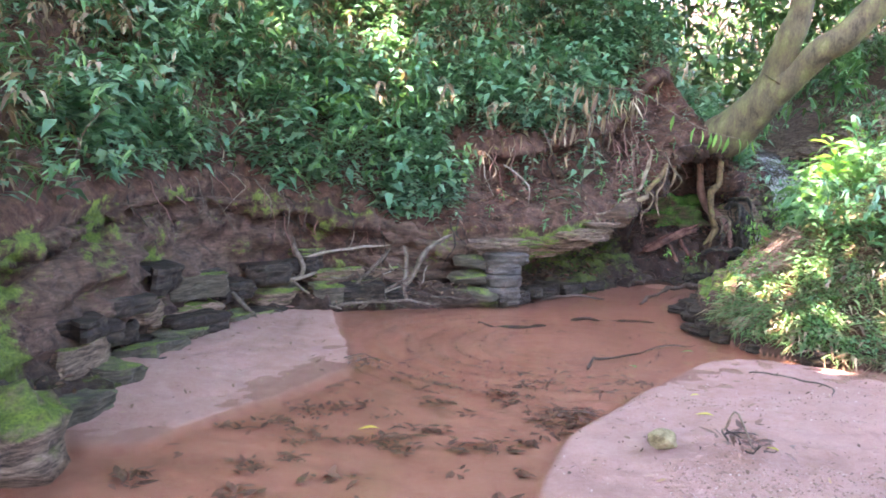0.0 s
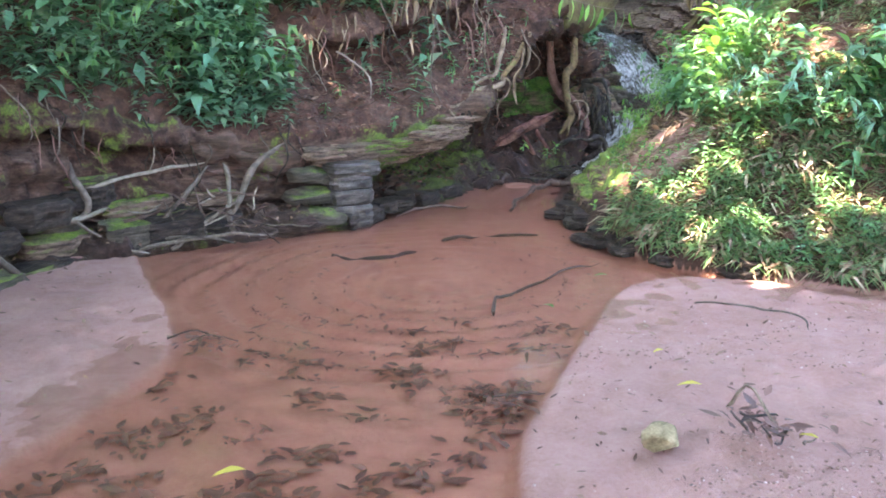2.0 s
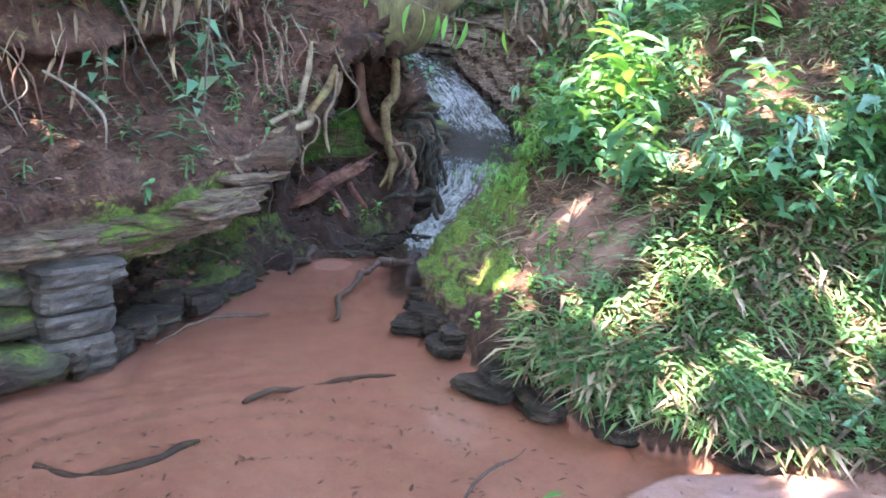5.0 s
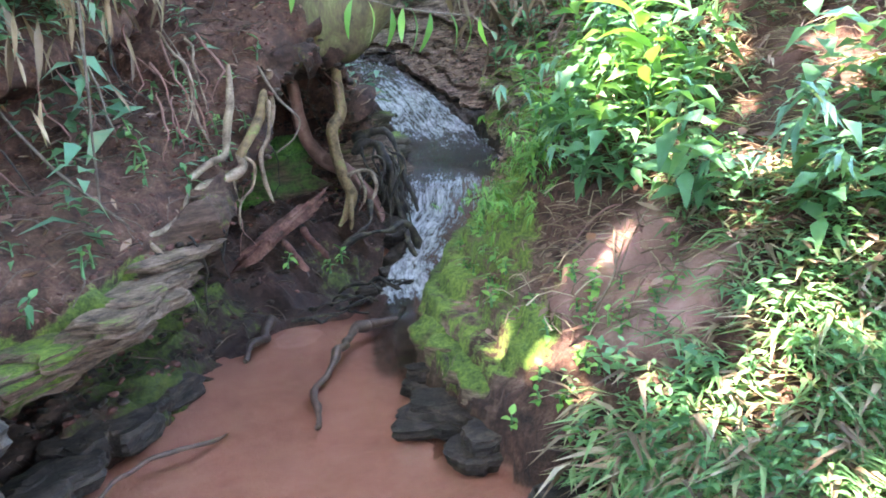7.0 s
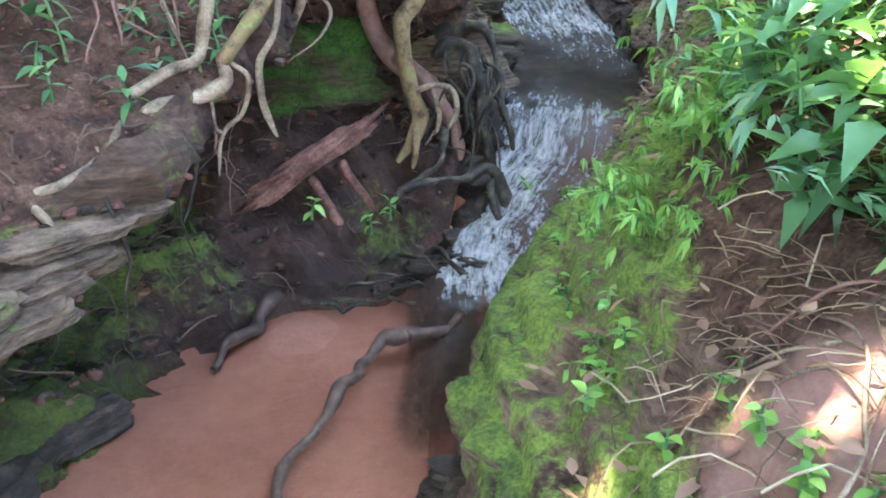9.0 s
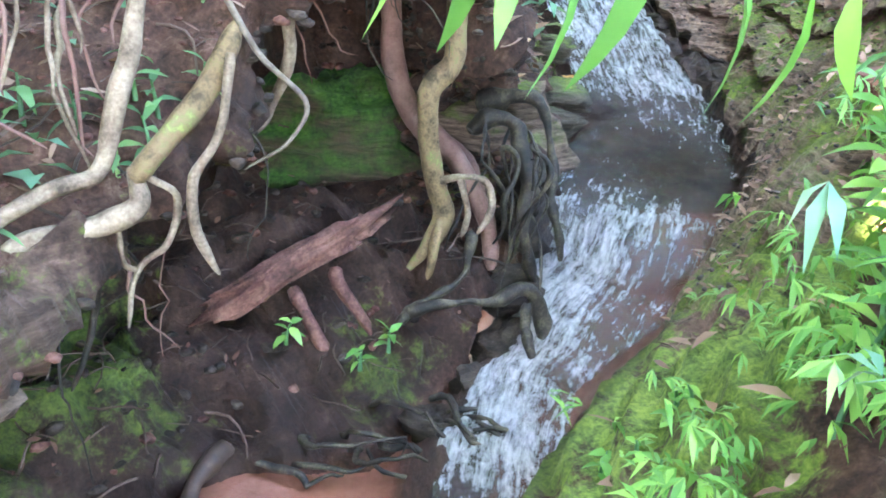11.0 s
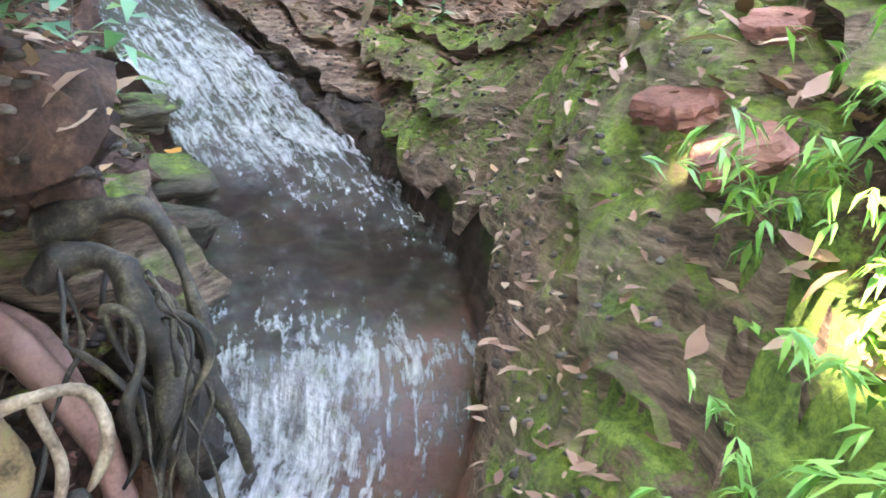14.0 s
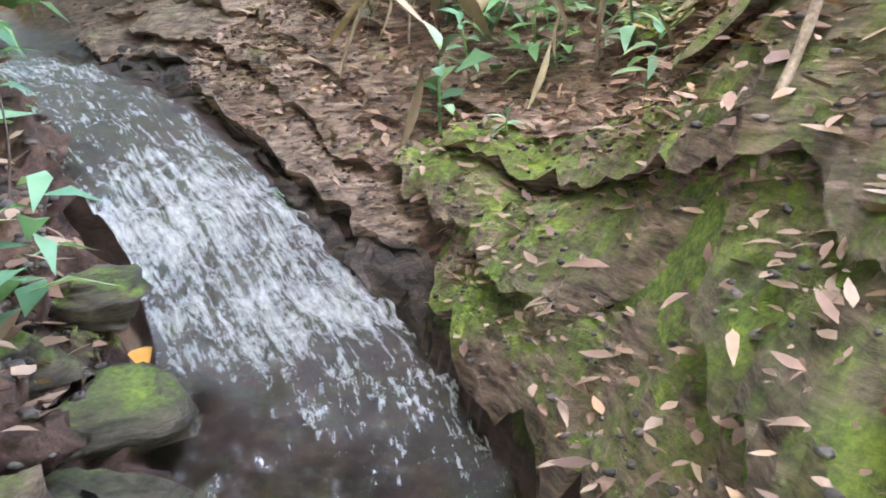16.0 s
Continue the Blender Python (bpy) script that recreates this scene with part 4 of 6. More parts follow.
def bed_of(size, seed, rough=0.2, levels=7, sides=34):
    """A broken bed of rock: a jagged outline, steep sides stepped in thin layers, a slightly uneven top."""
    r = np.random.default_rng(seed)
    a = np.linspace(0, 2 * np.pi, sides, endpoint=False)
    c, q = np.cos(a), np.sin(a)
    edge_ = (np.abs(c) ** 5 + np.abs(q) ** 5) ** -0.2 * (1 + rough * fbm(np.stack([c, q, 0 * a + seed * 1.7], 1), 0.7, 4))
    v = [np.array([(0, 0, -1.0)])]
    for k in range(levels):
        z = -1 + 2 * k / (levels - 1)
        shrink = (1 - rough * 0.5 * r.random()) * (0.93 if k in (0, levels - 1) else 1)
        wob = 1 + 0.3 * rough * fbm(np.stack([c * 2, q * 2, 0 * a + z * 3 + seed], 1), 0.5, 3)
        v.append(np.stack([c * edge_ * shrink * wob, q * edge_ * shrink * wob, 0 * a + z], 1))
    v.append(v[-1] * (0.55, 0.55, 1))
    v.append(np.array([(0, 0, 1.0)]))
    v = np.concatenate(v)
    v[:, 2] += 0.25 * rough * fbm(v * (1, 1, 0.2) + seed * 2.3, 0.6, 3) * 2
    f = []
    last = len(v) - 1
    for j in range(sides):
        j2 = (j + 1) % sides
        f.append((0, 1 + j2, 1 + j))
        f.append((last, last - sides + j, last - sides + j2))
        for k in range(levels):
            p, n_ = 1 + k * sides, 1 + (k + 1) * sides
            f += [(p + j, p + j2, n_ + j2), (p + j, n_ + j2, n_ + j)]
    return v * np.array(size) / 2, np.array(f)


def rock(name, label, category, at_, size, material, seed, yaw=0.0, power=2.6, rough=0.10, tilt=0.0, group=""):
    v, f = lump_of(size, seed, power, rough) if power < 5 else bed_of(size, seed, rough)
    ob = tagged(new(name, mesh_from(name, v, f, material, power < 5)), label, category, group)
    ob.matrix_basis = pose(*at_, tilt, 0, yaw)
    return ob


# boulders stacked at the foot of the bank
rock("boulder", "broad mossy boulder lying at the water's edge", "boulder", (0.32, 8.02, 0.06), (0.56, 0.42, 0.20), STONE_MOSS, 1, 5, 2.4)
rock("boulder", "flat mossy stone resting on a larger boulder", "boulder", (0.30, 8.10, 0.225), (0.44, 0.36, 0.14), STONE_MOSS, 2, -8, 2.4)
rock("boulder", "mossy block stone topping a stack of boulders", "boulder", (0.33, 8.18, 0.37), (0.42, 0.38, 0.17), STONE_MOSS, 3, 12, 3.0)
rock("stone_slab", "grey layered stone slab standing in the water", "stone", (0.60, 8.15, 0.05), (0.36, 0.36, 0.19), STONE_GREY, 4, 14, 9.0, 0.12)
rock("stone_slab", "grey layered stone slab leaning under the bank", "stone", (0.61, 8.17, 0.205), (0.36, 0.36, 0.12), STONE_GREY, 5, 17, 9.0, 0.12)
rock("stone_slab", "grey stone slab below the moss rim", "stone", (0.62, 8.19, 0.315), (0.38, 0.36, 0.10), STONE_GREY, 6, 12, 9.0, 0.12)
rock("stone_slab", "grey layered stone slab topping the stack under the rim", "stone", (0.64, 8.23, 0.42), (0.44, 0.40, 0.11), STONE_GREY, 8, 16, 9.0, 0.12)
rock("boulder", "mossy boulder at the edge of the west bank", "boulder", (-1.98, 3.62, 0.02), (0.55, 0.65, 0.52), LEDGE, 7, 10, 2.6, 0.3)
rock("stone", "rounded tan stone lying on the sand bar", "stone", (1.11, 3.90, 0.095), (0.155, 0.13, 0.11), STONE_TAN, 9, 30, 2.3)
for n, (x, y, sx, sy, sz) in enumerate(((2.42, 7.92, 0.22, 0.30, 0.12), (2.52, 7.66, 0.34, 0.26, 0.12), (2.50, 7.36, 0.30, 0.22, 0.10), (2.27, 6.98, 0.28, 0.24, 0.10), (2.44, 7.10, 0.3, 0.2, 0.12), (2.36, 6.72, 0.26, 0.2, 0.08), (2.62, 8.22, 0.2, 0.26, 0.1), (2.46, 7.80, 0.3, 0.26, 0.1), (2.56, 7.50, 0.32, 0.26, 0.1), (2.36, 7.55, 0.24, 0.2, 0.1), (2.50, 6.42, 0.26, 0.2, 0.1), (2.78, 6.0, 0.3, 0.2, 0.1))):
    for bed in range(2):
        rock("stone_slab", "dark wet layered slab at the foot of the mossy bank", "stone", (x + 0.05 * bed, y - 0.02 * bed, 0.01 + 0.06 * bed), (sx * (1.15 - 0.2 * bed), sy * 1.1, 0.065), STONE_WET, 20 + n + 40 * bed, 55 + 17 * (n % 4), 5.0, 0.25, group="wet slabs along the bank")
rock("boulder", "mossy rock wrapped in roots beside the waterfall", "boulder", (3.80, 10.62, 0.74), (0.56, 0.5, 0.44), LEDGE, 50, 20, 2.6, 0.3)
rock("boulder", "moss-covered rock in the back of the cave", "boulder", (3.10, 10.84, 0.68), (0.84, 0.5, 0.56), SHADED_MOSS, 51, 0, 2.4, 0.42)
for n, (x, y, sx, sy, yaw, say) in enumerate(((4.56, 9.40, 0.22, 0.15, 60, "flat red sandstone plate on the mossy bank"), (4.44, 9.22, 0.26, 0.18, 30, "red sandstone plate among fallen leaves"), (4.72, 9.28, 0.16, 0.12, 80, "broken red sandstone plate among fallen leaves"))):
    rock("stone", say, "stone", (x, y, land(np.array([(x, y)]))[0][0] + 0.035), (sx, sy, 0.06), STONE_RED, 54 + n, yaw, 5.0, 0.28, tilt=-22)
# thin beds of rock jutting out along the rim, and black wet blocks at the water below it
r8 = np.random.default_rng(8)
rim_ids = [i for i in range(len(W)) if s[7] - 0.25 < at[i] < s[9] + 0.08]
for n in range(34):
    i = rim_ids[int((n + r8.random()) / 34 * (len(rim_ids) - 1))]
    layer = n % 3
    p = B[starts[7]][i] - np.r_[n1[i], 0] * (0.03 - 0.045 * layer + r8.uniform(-0.03, 0.03))
    rock("stone_slab", "thin bed of brown rock jutting from the bank's rim", "stone", (p[0], p[1], p[2] - 0.025 - 0.055 * layer), (r8.uniform(0.28, 0.55), r8.uniform(0.22, 0.34), r8.uniform(0.05, 0.075)), LEDGE if 0.75 < p[0] < 1.15 else LEDGE_BARE, 60 + n, head[i] + 90 + r8.uniform(-12, 12), 5.0, 0.3, r8.uniform(-5, 5), group="rim slabs")
for n in range(20):
    i = rim_ids[int((n + r8.random()) / 20 * (len(rim_ids) - 1))]
    p = foot[i] + n1[i] * r8.uniform(-0.03, 0.12)
    sx = r8.uniform(0.16, 0.34)
    rock("stone", "black wet layered rock at the foot of the undercut bank", "stone", (p[0], p[1], r8.uniform(0.02, 0.07)), (sx, sx * 0.7, sx * r8.uniform(0.3, 0.5)), STONE_WET, 110 + n, head[i] + 90 + r8.uniform(-25, 25), 5.0, 0.28, r8.uniform(-12, 12), group="wet rocks under the rim")

# roots of the tree hanging into the cave
rod([(3.40, 10.2, 1.62), (3.36, 10.14, 1.34), (3.35, 10.12, 1.16), (3.25, 10.1, 1.04), (3.27, 10.08, 0.78), (3.32, 10.06, 0.60), (3.18, 10.02, 0.43)], 0.036, 0.040, ROOT_MOSS, tree, label="thick yellow-green mossy root", count=40, wobble=0.01, sides=12)
rod([(3.32, 10.06, 0.62), (3.25, 10.0, 0.52), (3.24, 9.98, 0.40)], 0.028, 0.012, ROOT_MOSS, tree)
rod([(3.29, 10.06, 0.74), (3.36, 10.0, 0.78), (3.45, 10.0, 0.75), (3.47, 9.98, 0.66), (3.42, 9.98, 0.56)], 0.016, 0.012, ROOT_PALE, tree)
rod([(3.36, 10.0, 0.77), (3.38, 9.98, 0.66), (3.36, 9.98, 0.56)], 0.012, 0.010, ROOT_PALE, tree)
rod([(3.24, 10.62, 1.62), (3.26, 10.6, 1.3), (3.29, 10.6, 1.0), (3.39, 10.56, 0.82), (3.50, 10.4, 0.70), (3.58, 10.3, 0.55)], 0.042, 0.05, ROOT_RED, tree, label="thick red-brown root", sides=12)
rod([(3.39, 10.5, 0.82), (3.46, 10.3, 0.74), (3.52, 10.15, 0.55), (3.5, 10.0, 0.4)], 0.05, 0.03, ROOT_RED, tree, sides=10)
r5 = np.random.default_rng(5)
for k in range(10):
    x0 = r5.uniform(3.44, 3.72)
    y0 = 10.0 + r5.uniform(0.0, 0.35)
    z0 = r5.uniform(0.75, 1.0)
    x1, y1, z1 = x0 + r5.uniform(-0.34, 0.10), 9.80 + r5.uniform(0, 0.25), r5.uniform(0.12, 0.55)
    x1 = min(x1, 3.62)
    thick = r5.uniform(0.004, 0.012)
    rod([(x0, y0, z0), (x0 + r5.uniform(-0.05, 0.06), y0 - 0.12, z0 - 0.12), ((x0 + x1) / 2, (y0 + y1) / 2 - 0.06, (z0 + z1) / 2), (x1, y1, z1)], thick, thick * 0.5, ROOT_DARK, tree, knots=0.7, wobble=r5.uniform(0.03, 0.08), seed=k, count=34, sides=9)
for line_, thick_, thin_ in (
        (((3.62, 10.45, 0.92), (3.74, 10.28, 0.98), (3.80, 10.14, 0.84), (3.75, 10.02, 0.62), (3.78, 9.98, 0.42)), 0.045, 0.022),
        (((3.50, 10.30, 0.86), (3.62, 10.20, 0.92), (3.68, 10.08, 0.74), (3.60, 9.98, 0.56), (3.66, 9.94, 0.34)), 0.036, 0.016),
        (((3.12, 9.86, 0.34), (3.26, 9.80, 0.40), (3.42, 9.78, 0.38), (3.56, 9.80, 0.40), (3.63, 9.80, 0.26), (3.60, 9.72, 0.14)), 0.018, 0.024),
        (((3.40, 9.98, 0.56), (3.34, 9.92, 0.46), (3.22, 9.86, 0.40), (3.08, 9.84, 0.30)), 0.022, 0.012),
        (((3.56, 9.80, 0.36), (3.52, 9.74, 0.26), (3.55, 9.66, 0.14)), 0.022, 0.010)):
    rod(line_, thick_, thin_, ROOT_DARK, tree, label="gnarled dark root with moss on it", count=36, wobble=0.03, sides=12, knots=0.8)
for k in range(14):
    x0 = r5.uniform(2.55, 3.25)
    rod([(x0, 9.62 + r5.uniform(-0.1, 0.15) - 0.3 * max(0, x0 - 2.9), 0.04 + 0.2 * max(0, x0 - 2.8)), (x0 + 0.1, 9.5 - 0.4 * max(0, x0 - 2.9), 0.09), (x0 + 0.25, 9.45 - 0.5 * max(0, x0 - 2.8), 0.05)], 0.014, 0.004, ROOT_DARK, tree, wobble=0.10, seed=60 + k, count=16, sides=6, knots=0.5)

# pale tangle of roots along the rim of the bank
tangle = tagged(new("root_tangle"), "pale and mossy bent roots hanging over the bank's rim", "roots")
tangle.location = (2.2, 9.35, 0.95)
rod([(1.60, 9.12, 0.80), (1.80, 9.22, 0.86), (1.93, 9.28, 0.87), (2.02, 9.30, 0.93), (2.17, 9.32, 0.95), (2.25, 9.33, 0.99), (2.24, 9.36, 1.06)], 0.022, 0.024, ROOT_PALE, tangle, "root", count=34, wobble=0.008)
rod([(2.24, 9.34, 1.04), (2.32, 9.36, 1.13), (2.42, 9.42, 1.22), (2.50, 9.5, 1.35)], 0.022, 0.03, ROOT_MOSS, tangle, "root", "yellow-green mossy root", wobble=0.01)
rod([(1.94, 9.26, 0.98), (2.08, 9.32, 1.04), (2.17, 9.36, 1.06), (2.21, 9.38, 1.18), (2.26, 9.4, 1.31), (2.30, 9.45, 1.5)], 0.018, 0.022, ROOT_PALE, tangle, "root", wobble=0.012)
rod([(1.55, 9.0, 0.66), (1.60, 9.02, 0.77), (1.72, 9.06, 0.80), (1.85, 9.16, 0.84), (1.90, 9.2, 0.92)], 0.016, 0.014, ROOT_PALE, tangle, "root", wobble=0.012)
rod([(1.85, 9.18, 0.86), (1.86, 9.12, 0.78), (1.80, 9.06, 0.70), (1.66, 8.98, 0.66)], 0.018, 0.012, ROOT_MOSS, tangle, "root", wobble=0.01)
rod([(1.62, 9.02, 0.78), (1.66, 8.98, 0.72), (1.66, 8.96, 0.62)], 0.014, 0.009, ROOT_PALE, tangle, "root")
rod([(2.47, 9.4, 1.30), (2.43, 9.36, 1.12), (2.37, 9.36, 1.02), (2.37, 9.36, 0.90), (2.42, 9.4, 0.76)], 0.013, 0.012, ROOT_PALE, tangle, "root", wobble=0.012)
rod([(2.27, 9.36, 1.04), (2.33, 9.38, 0.98), (2.31, 9.38, 0.86), (2.24, 9.38, 0.80), (2.20, 9.36, 0.66)], 0.010, 0.006, ROOT_PALE, tangle, "root", wobble=0.014)
rod([(2.20, 9.36, 0.95), (2.21, 9.36, 0.84), (2.24, 9.38, 0.80)], 0.008, 0.006, ROOT_PALE, tangle, "root")
rod([(2.16, 9.34, 0.90), (2.14, 9.36, 0.7), (2.06, 9.34, 0.52)], 0.012, 0.006, ROOT_DARK, tangle, "root", wobble=0.02)
rod([(2.66, 9.75, 1.45), (2.68, 9.85, 1.2), (2.62, 9.9, 1.0), (2.5, 9.9, 0.92)], 0.022, 0.012, ROOT_PALE, tangle, "root", wobble=0.02)
rod([(2.44, 9.40, 1.48), (2.53, 9.40, 1.30), (2.64, 9.42, 1.18), (2.60, 9.42, 1.08), (2.50, 9.45, 1.01)], 0.008, 0.004, STICK, tangle, "root", wobble=0.006)
for k in range(11):
    x0, z0 = 1.9 + 0.45 * r5.random(), 1.35 + 0.35 * r5.random()
    y0 = 9.2 + 0.75 * (x0 - 1.9) + 0.1
    drop_ = r5.uniform(0.25, 0.6)
    rod([(x0, y0 + 0.15, z0), (x0 + r5.uniform(-0.05, 0.05), y0, z0 - drop_ * 0.5), (x0 + r5.uniform(-0.08, 0.08), y0 - 0.03, z0 - drop_)], r5.uniform(0.005, 0.012), 0.004, ROOT_RED if k % 3 else ROOT_PALE, tangle, "root", wobble=0.05, seed=k, count=14, sides=6)

tangle.location = tangle.location + Vector((0.03, -0.06, 0.04))

# thin roots and vines hanging down the hollow of the bank
curtain = tagged(new("hanging_roots"), "thin pale roots and vines hanging down the earth bank", "roots")
curtain.location = (1.3, 9.3, 1.6)
rod([(1.05, 9.0, 1.75), (1.17, 8.93, 1.46), (1.30, 8.9, 1.22), (1.57, 8.86, 0.90)], 0.008, 0.006, STICK, curtain, "vine", wobble=0.01)
rod([(1.58, 9.05, 1.9), (1.52, 9.0, 1.3), (1.49, 8.98, 0.98)], 0.007, 0.007, STICK, curtain, "vine", wobble=0.006)
rod([(0.65, 8.95, 1.32), (0.82, 8.85, 1.2), (0.92, 8.8, 1.08), (0.92, 8.78, 0.92)], 0.010, 0.007, STICK, curtain, "vine", wobble=0.01)
hollow = B[starts[13]]
cand = [i for i in range(len(W)) if s[7] < at[i] < s[11]]
for k in range(26):
    top = hollow[cand[int(r5.random() * len(cand))]]
    length_ = r5.uniform(0.25, 0.75)
    out_ = np.array((0.45, -0.85, 0)) * r5.uniform(0.05, 0.22)
    rod([top + (0, 0, 0.05), top + out_ * 0.7 + (r5.uniform(-0.1, 0.1), 0, -length_ * 0.5), top + out_ + (r5.uniform(-0.15, 0.15), 0, -length_)], r5.uniform(0.003, 0.009), 0.003, (STICK, ROOT_RED, ROOT_RED, ROOT_DARK)[k % 4], curtain, "root", wobble=0.06, seed=k, count=12, sides=5)

# rotten plank-like log and small logs in the cave
log = tagged(new("log"), "rotten red-brown split log lying in the cave", "log")
log.location = (2.8, 10.05, 0.5)
v, f = lump_of((0.86, 0.13, 0.10), 70, 3.4, 0.34, 26, 60)
v = turned(v + np.c_[0.05 * fbm(v * (1, 0, 0) + 2, 0.3), 0.03 * fbm(v * (1, 0, 0) + 5, 0.25), 0 * v[:, 0]], 0.12)
v = v @ np.array(Matrix.Rotation(radians(-25), 3, "Y")).T
part("trunk", mesh_from("trunk", v, f, WOOD_ROT), log)
for k, (x, z) in enumerate(((0.1, -0.02), (-0.05, -0.08))):
    rod([(2.8 + x, 9.98, 0.5 + z), (2.83 + x, 9.92, 0.40 + z), (2.9 + x, 9.88, 0.28 + z)], 0.028, 0.022, WOOD_ROT, log, "branch_stub", count=8)
tagged(rod([(2.02, 8.25, -0.01), (2.11, 8.4, 0.015), (2.47, 8.86, 0.035), (2.62, 9.02, 0.06), (2.80, 9.06, 0.06), (3.05, 9.10, 0.09)], 0.010, 0.034, STICK_WET, None, "log", wobble=0.07, count=40, knots=0.6), "black waterlogged branch half sunk at the pool's edge", "log")
tagged(rod([(2.12, 9.25, 0.0), (2.30, 9.46, 0.04), (2.47, 9.66, 0.06)], 0.02, 0.034, STICK_WET, None, "log", wobble=0.06, count=24, knots=0.6), "wet dark log at the cave's mouth", "log")
tagged(rod([(1.02, 8.22, -0.01), (1.3, 8.42, 0.01), (1.72, 8.5, -0.01)], 0.008, 0.012, STICK_WET, None, "stick", wobble=0.03), "thin dark stick lying in the shallow water", "stick")
tagged(rod([(1.05, 5.62, -0.01), (1.14, 5.84, 0.0), (1.33, 6.01, 0.0), (1.66, 6.25, 0.0), (2.03, 6.42, 0.0)], 0.012, 0.006, STICK_WET, None, "stick", wobble=0.03, count=30), "crooked dark twig lying in the shallow water", "stick")
tagged(rod([(1.2, 7.35, -0.02), (1.55, 7.42, -0.01), (1.95, 7.36, -0.02)], 0.016, 0.008, STICK_WET, None, "stick", wobble=0.03), "dark sunken stick in the pool", "stick")
tagged(rod([(0.36, 7.15, -0.025), (0.6, 6.98, -0.02), (0.94, 7.08, -0.02)], 0.012, 0.022, STICK_WET, None, "stick", wobble=0.03), "long dark sunken branch in the pool", "stick")

# driftwood caught below the west bank
tagged(rod([(-1.47, 6.70, 0.03), (-1.84, 6.82, 0.36), (-2.16, 6.92, 0.66)], 0.022, 0.018, STICK, None, "branch", wobble=0.008, count=14), "straight pale dead branch leaning on the bank", "branch")
WOOD = (
    ((-2.5, 7.55, 0.52), (-2.2, 7.5, 0.30), (-1.84, 7.48, 0.20), (-1.4, 7.52, 0.26), (-1.2, 7.6, 0.40), 0.034),
    ((-2.05, 7.5, 0.30), (-1.57, 7.5, 0.38), (-1.26, 7.55, 0.44), (-0.9, 7.7, 0.50), (-0.47, 7.9, 0.54), 0.018),
    ((-1.36, 7.6, 0.62), (-1.30, 7.5, 0.50), (-1.22, 7.46, 0.38), (-1.26, 7.44, 0.28), (-1.4, 7.42, 0.24), 0.030),
    ((-1.7, 7.46, 0.20), (-1.5, 7.42, 0.22), (-1.3, 7.42, 0.24), (-1.2, 7.44, 0.27), (-1.1, 7.46, 0.32), 0.022),
    ((-1.3, 7.4, 0.25), (-1.15, 7.36, 0.15), (-1.05, 7.34, 0.08), (-0.95, 7.32, 0.04), (-0.85, 7.3, 0.02), 0.014),
    ((-0.98, 7.46, 0.0), (-0.82, 7.55, 0.15), (-0.68, 7.62, 0.30), (-0.56, 7.70, 0.42), (-0.45, 7.78, 0.54), 0.020),
    ((-0.28, 7.58, 0.06), (-0.31, 7.62, 0.20), (-0.30, 7.68, 0.32), (-0.32, 7.72, 0.44), (-0.34, 7.78, 0.55), 0.022),
    ((-0.30, 7.66, 0.20), (-0.22, 7.70, 0.34), (-0.14, 7.76, 0.48), (-0.02, 7.86, 0.58), (0.12, 7.95, 0.66), 0.026),
    ((-0.72, 7.48, 0.0), (-0.6, 7.52, 0.08), (-0.5, 7.55, 0.14), (-0.36, 7.6, 0.22), (-0.26, 7.64, 0.28), 0.016),
    ((-0.95, 7.42, 0.02), (-0.7, 7.46, 0.05), (-0.5, 7.5, 0.05), (-0.3, 7.52, 0.06), (0.02, 7.58, 0.04), 0.016),
    ((-0.9, 7.5, 0.05), (-0.75, 7.48, 0.08), (-0.55, 7.46, 0.08), (-0.4, 7.46, 0.05), (-0.28, 7.45, 0.02), 0.012),
)
for n, (*line, thick) in enumerate(WOOD):
    tagged(rod(line, thick, thick * 0.65, STICK, None, "branch", wobble=0.025, seed=n, count=20), "bare grey dead branch caught below the bank", "branch", "driftwood below the bank")
for k in range(64):
    p = np.array((r5.uniform(-1.6, 0.1), r5.uniform(7.45, 7.75), r5.uniform(0.02, 0.40)))
    a = r5.uniform(0, 3.14)
    w_ = np.array((math.cos(a), 0.4 * math.sin(a), r5.uniform(-0.4, 0.5))) * r5.uniform(0.1, 0.25)
    tagged(rod([p - w_, p, p + w_], 0.008, 0.005, STICK_WET if k % 3 else STICK, None, "stick", wobble=0.03, seed=k, count=8, sides=5), "short grey stick in the driftwood pile", "stick", "driftwood sticks")
tagged(rod([(-0.88, 8.3, 0.45), (-0.81, 8.32, 0.95), (-0.68, 8.35, 1.34)], 0.04, 0.028, ROOT_DARK, None, "dead_trunk", wobble=0.01, count=14), "thin dark dead trunk standing in the undergrowth", "trunk")

# ---- leaves and twigs on sand and under water ----
def pick_flat(count, test, box):
    out = np.zeros((0, 2))
    while len(out) < count:
        xy = np.stack([rng.uniform(box[0], box[1], 4000), rng.uniform(box[2], box[3], 4000)], 1)
        bar, _ = near_line(xy, EAST_BAR)
        wb, _ = near_line(xy, WEST_BAR)
        eb, _ = near_line(xy, EAST)
        out = np.concatenate([out, xy[rng.random(4000) < test(xy[:, 0], xy[:, 1], bar, -wb, eb)]])
    return on_land(out[:count])


def strew(name, count, places, material, label, category, low, high, lift, lean=0.2):
    stuff(name, scatter(flat_leaf, places + (0, 0, lift), rng.uniform(0, 6.28, count), rng.uniform(low, high, count), rng.uniform(-lean, lean, (count, 2))), material, label, category)


def shoal(x, y, bar, wb, eb):
    drift = smooth(fbm(np.c_[x, y * 1.6, 0 * x], 0.22, 3), -0.1, 0.6)
    return (bar < -0.05) * (wb < -0.05) * drift * smooth(6.0 - y, 0, 1.2)


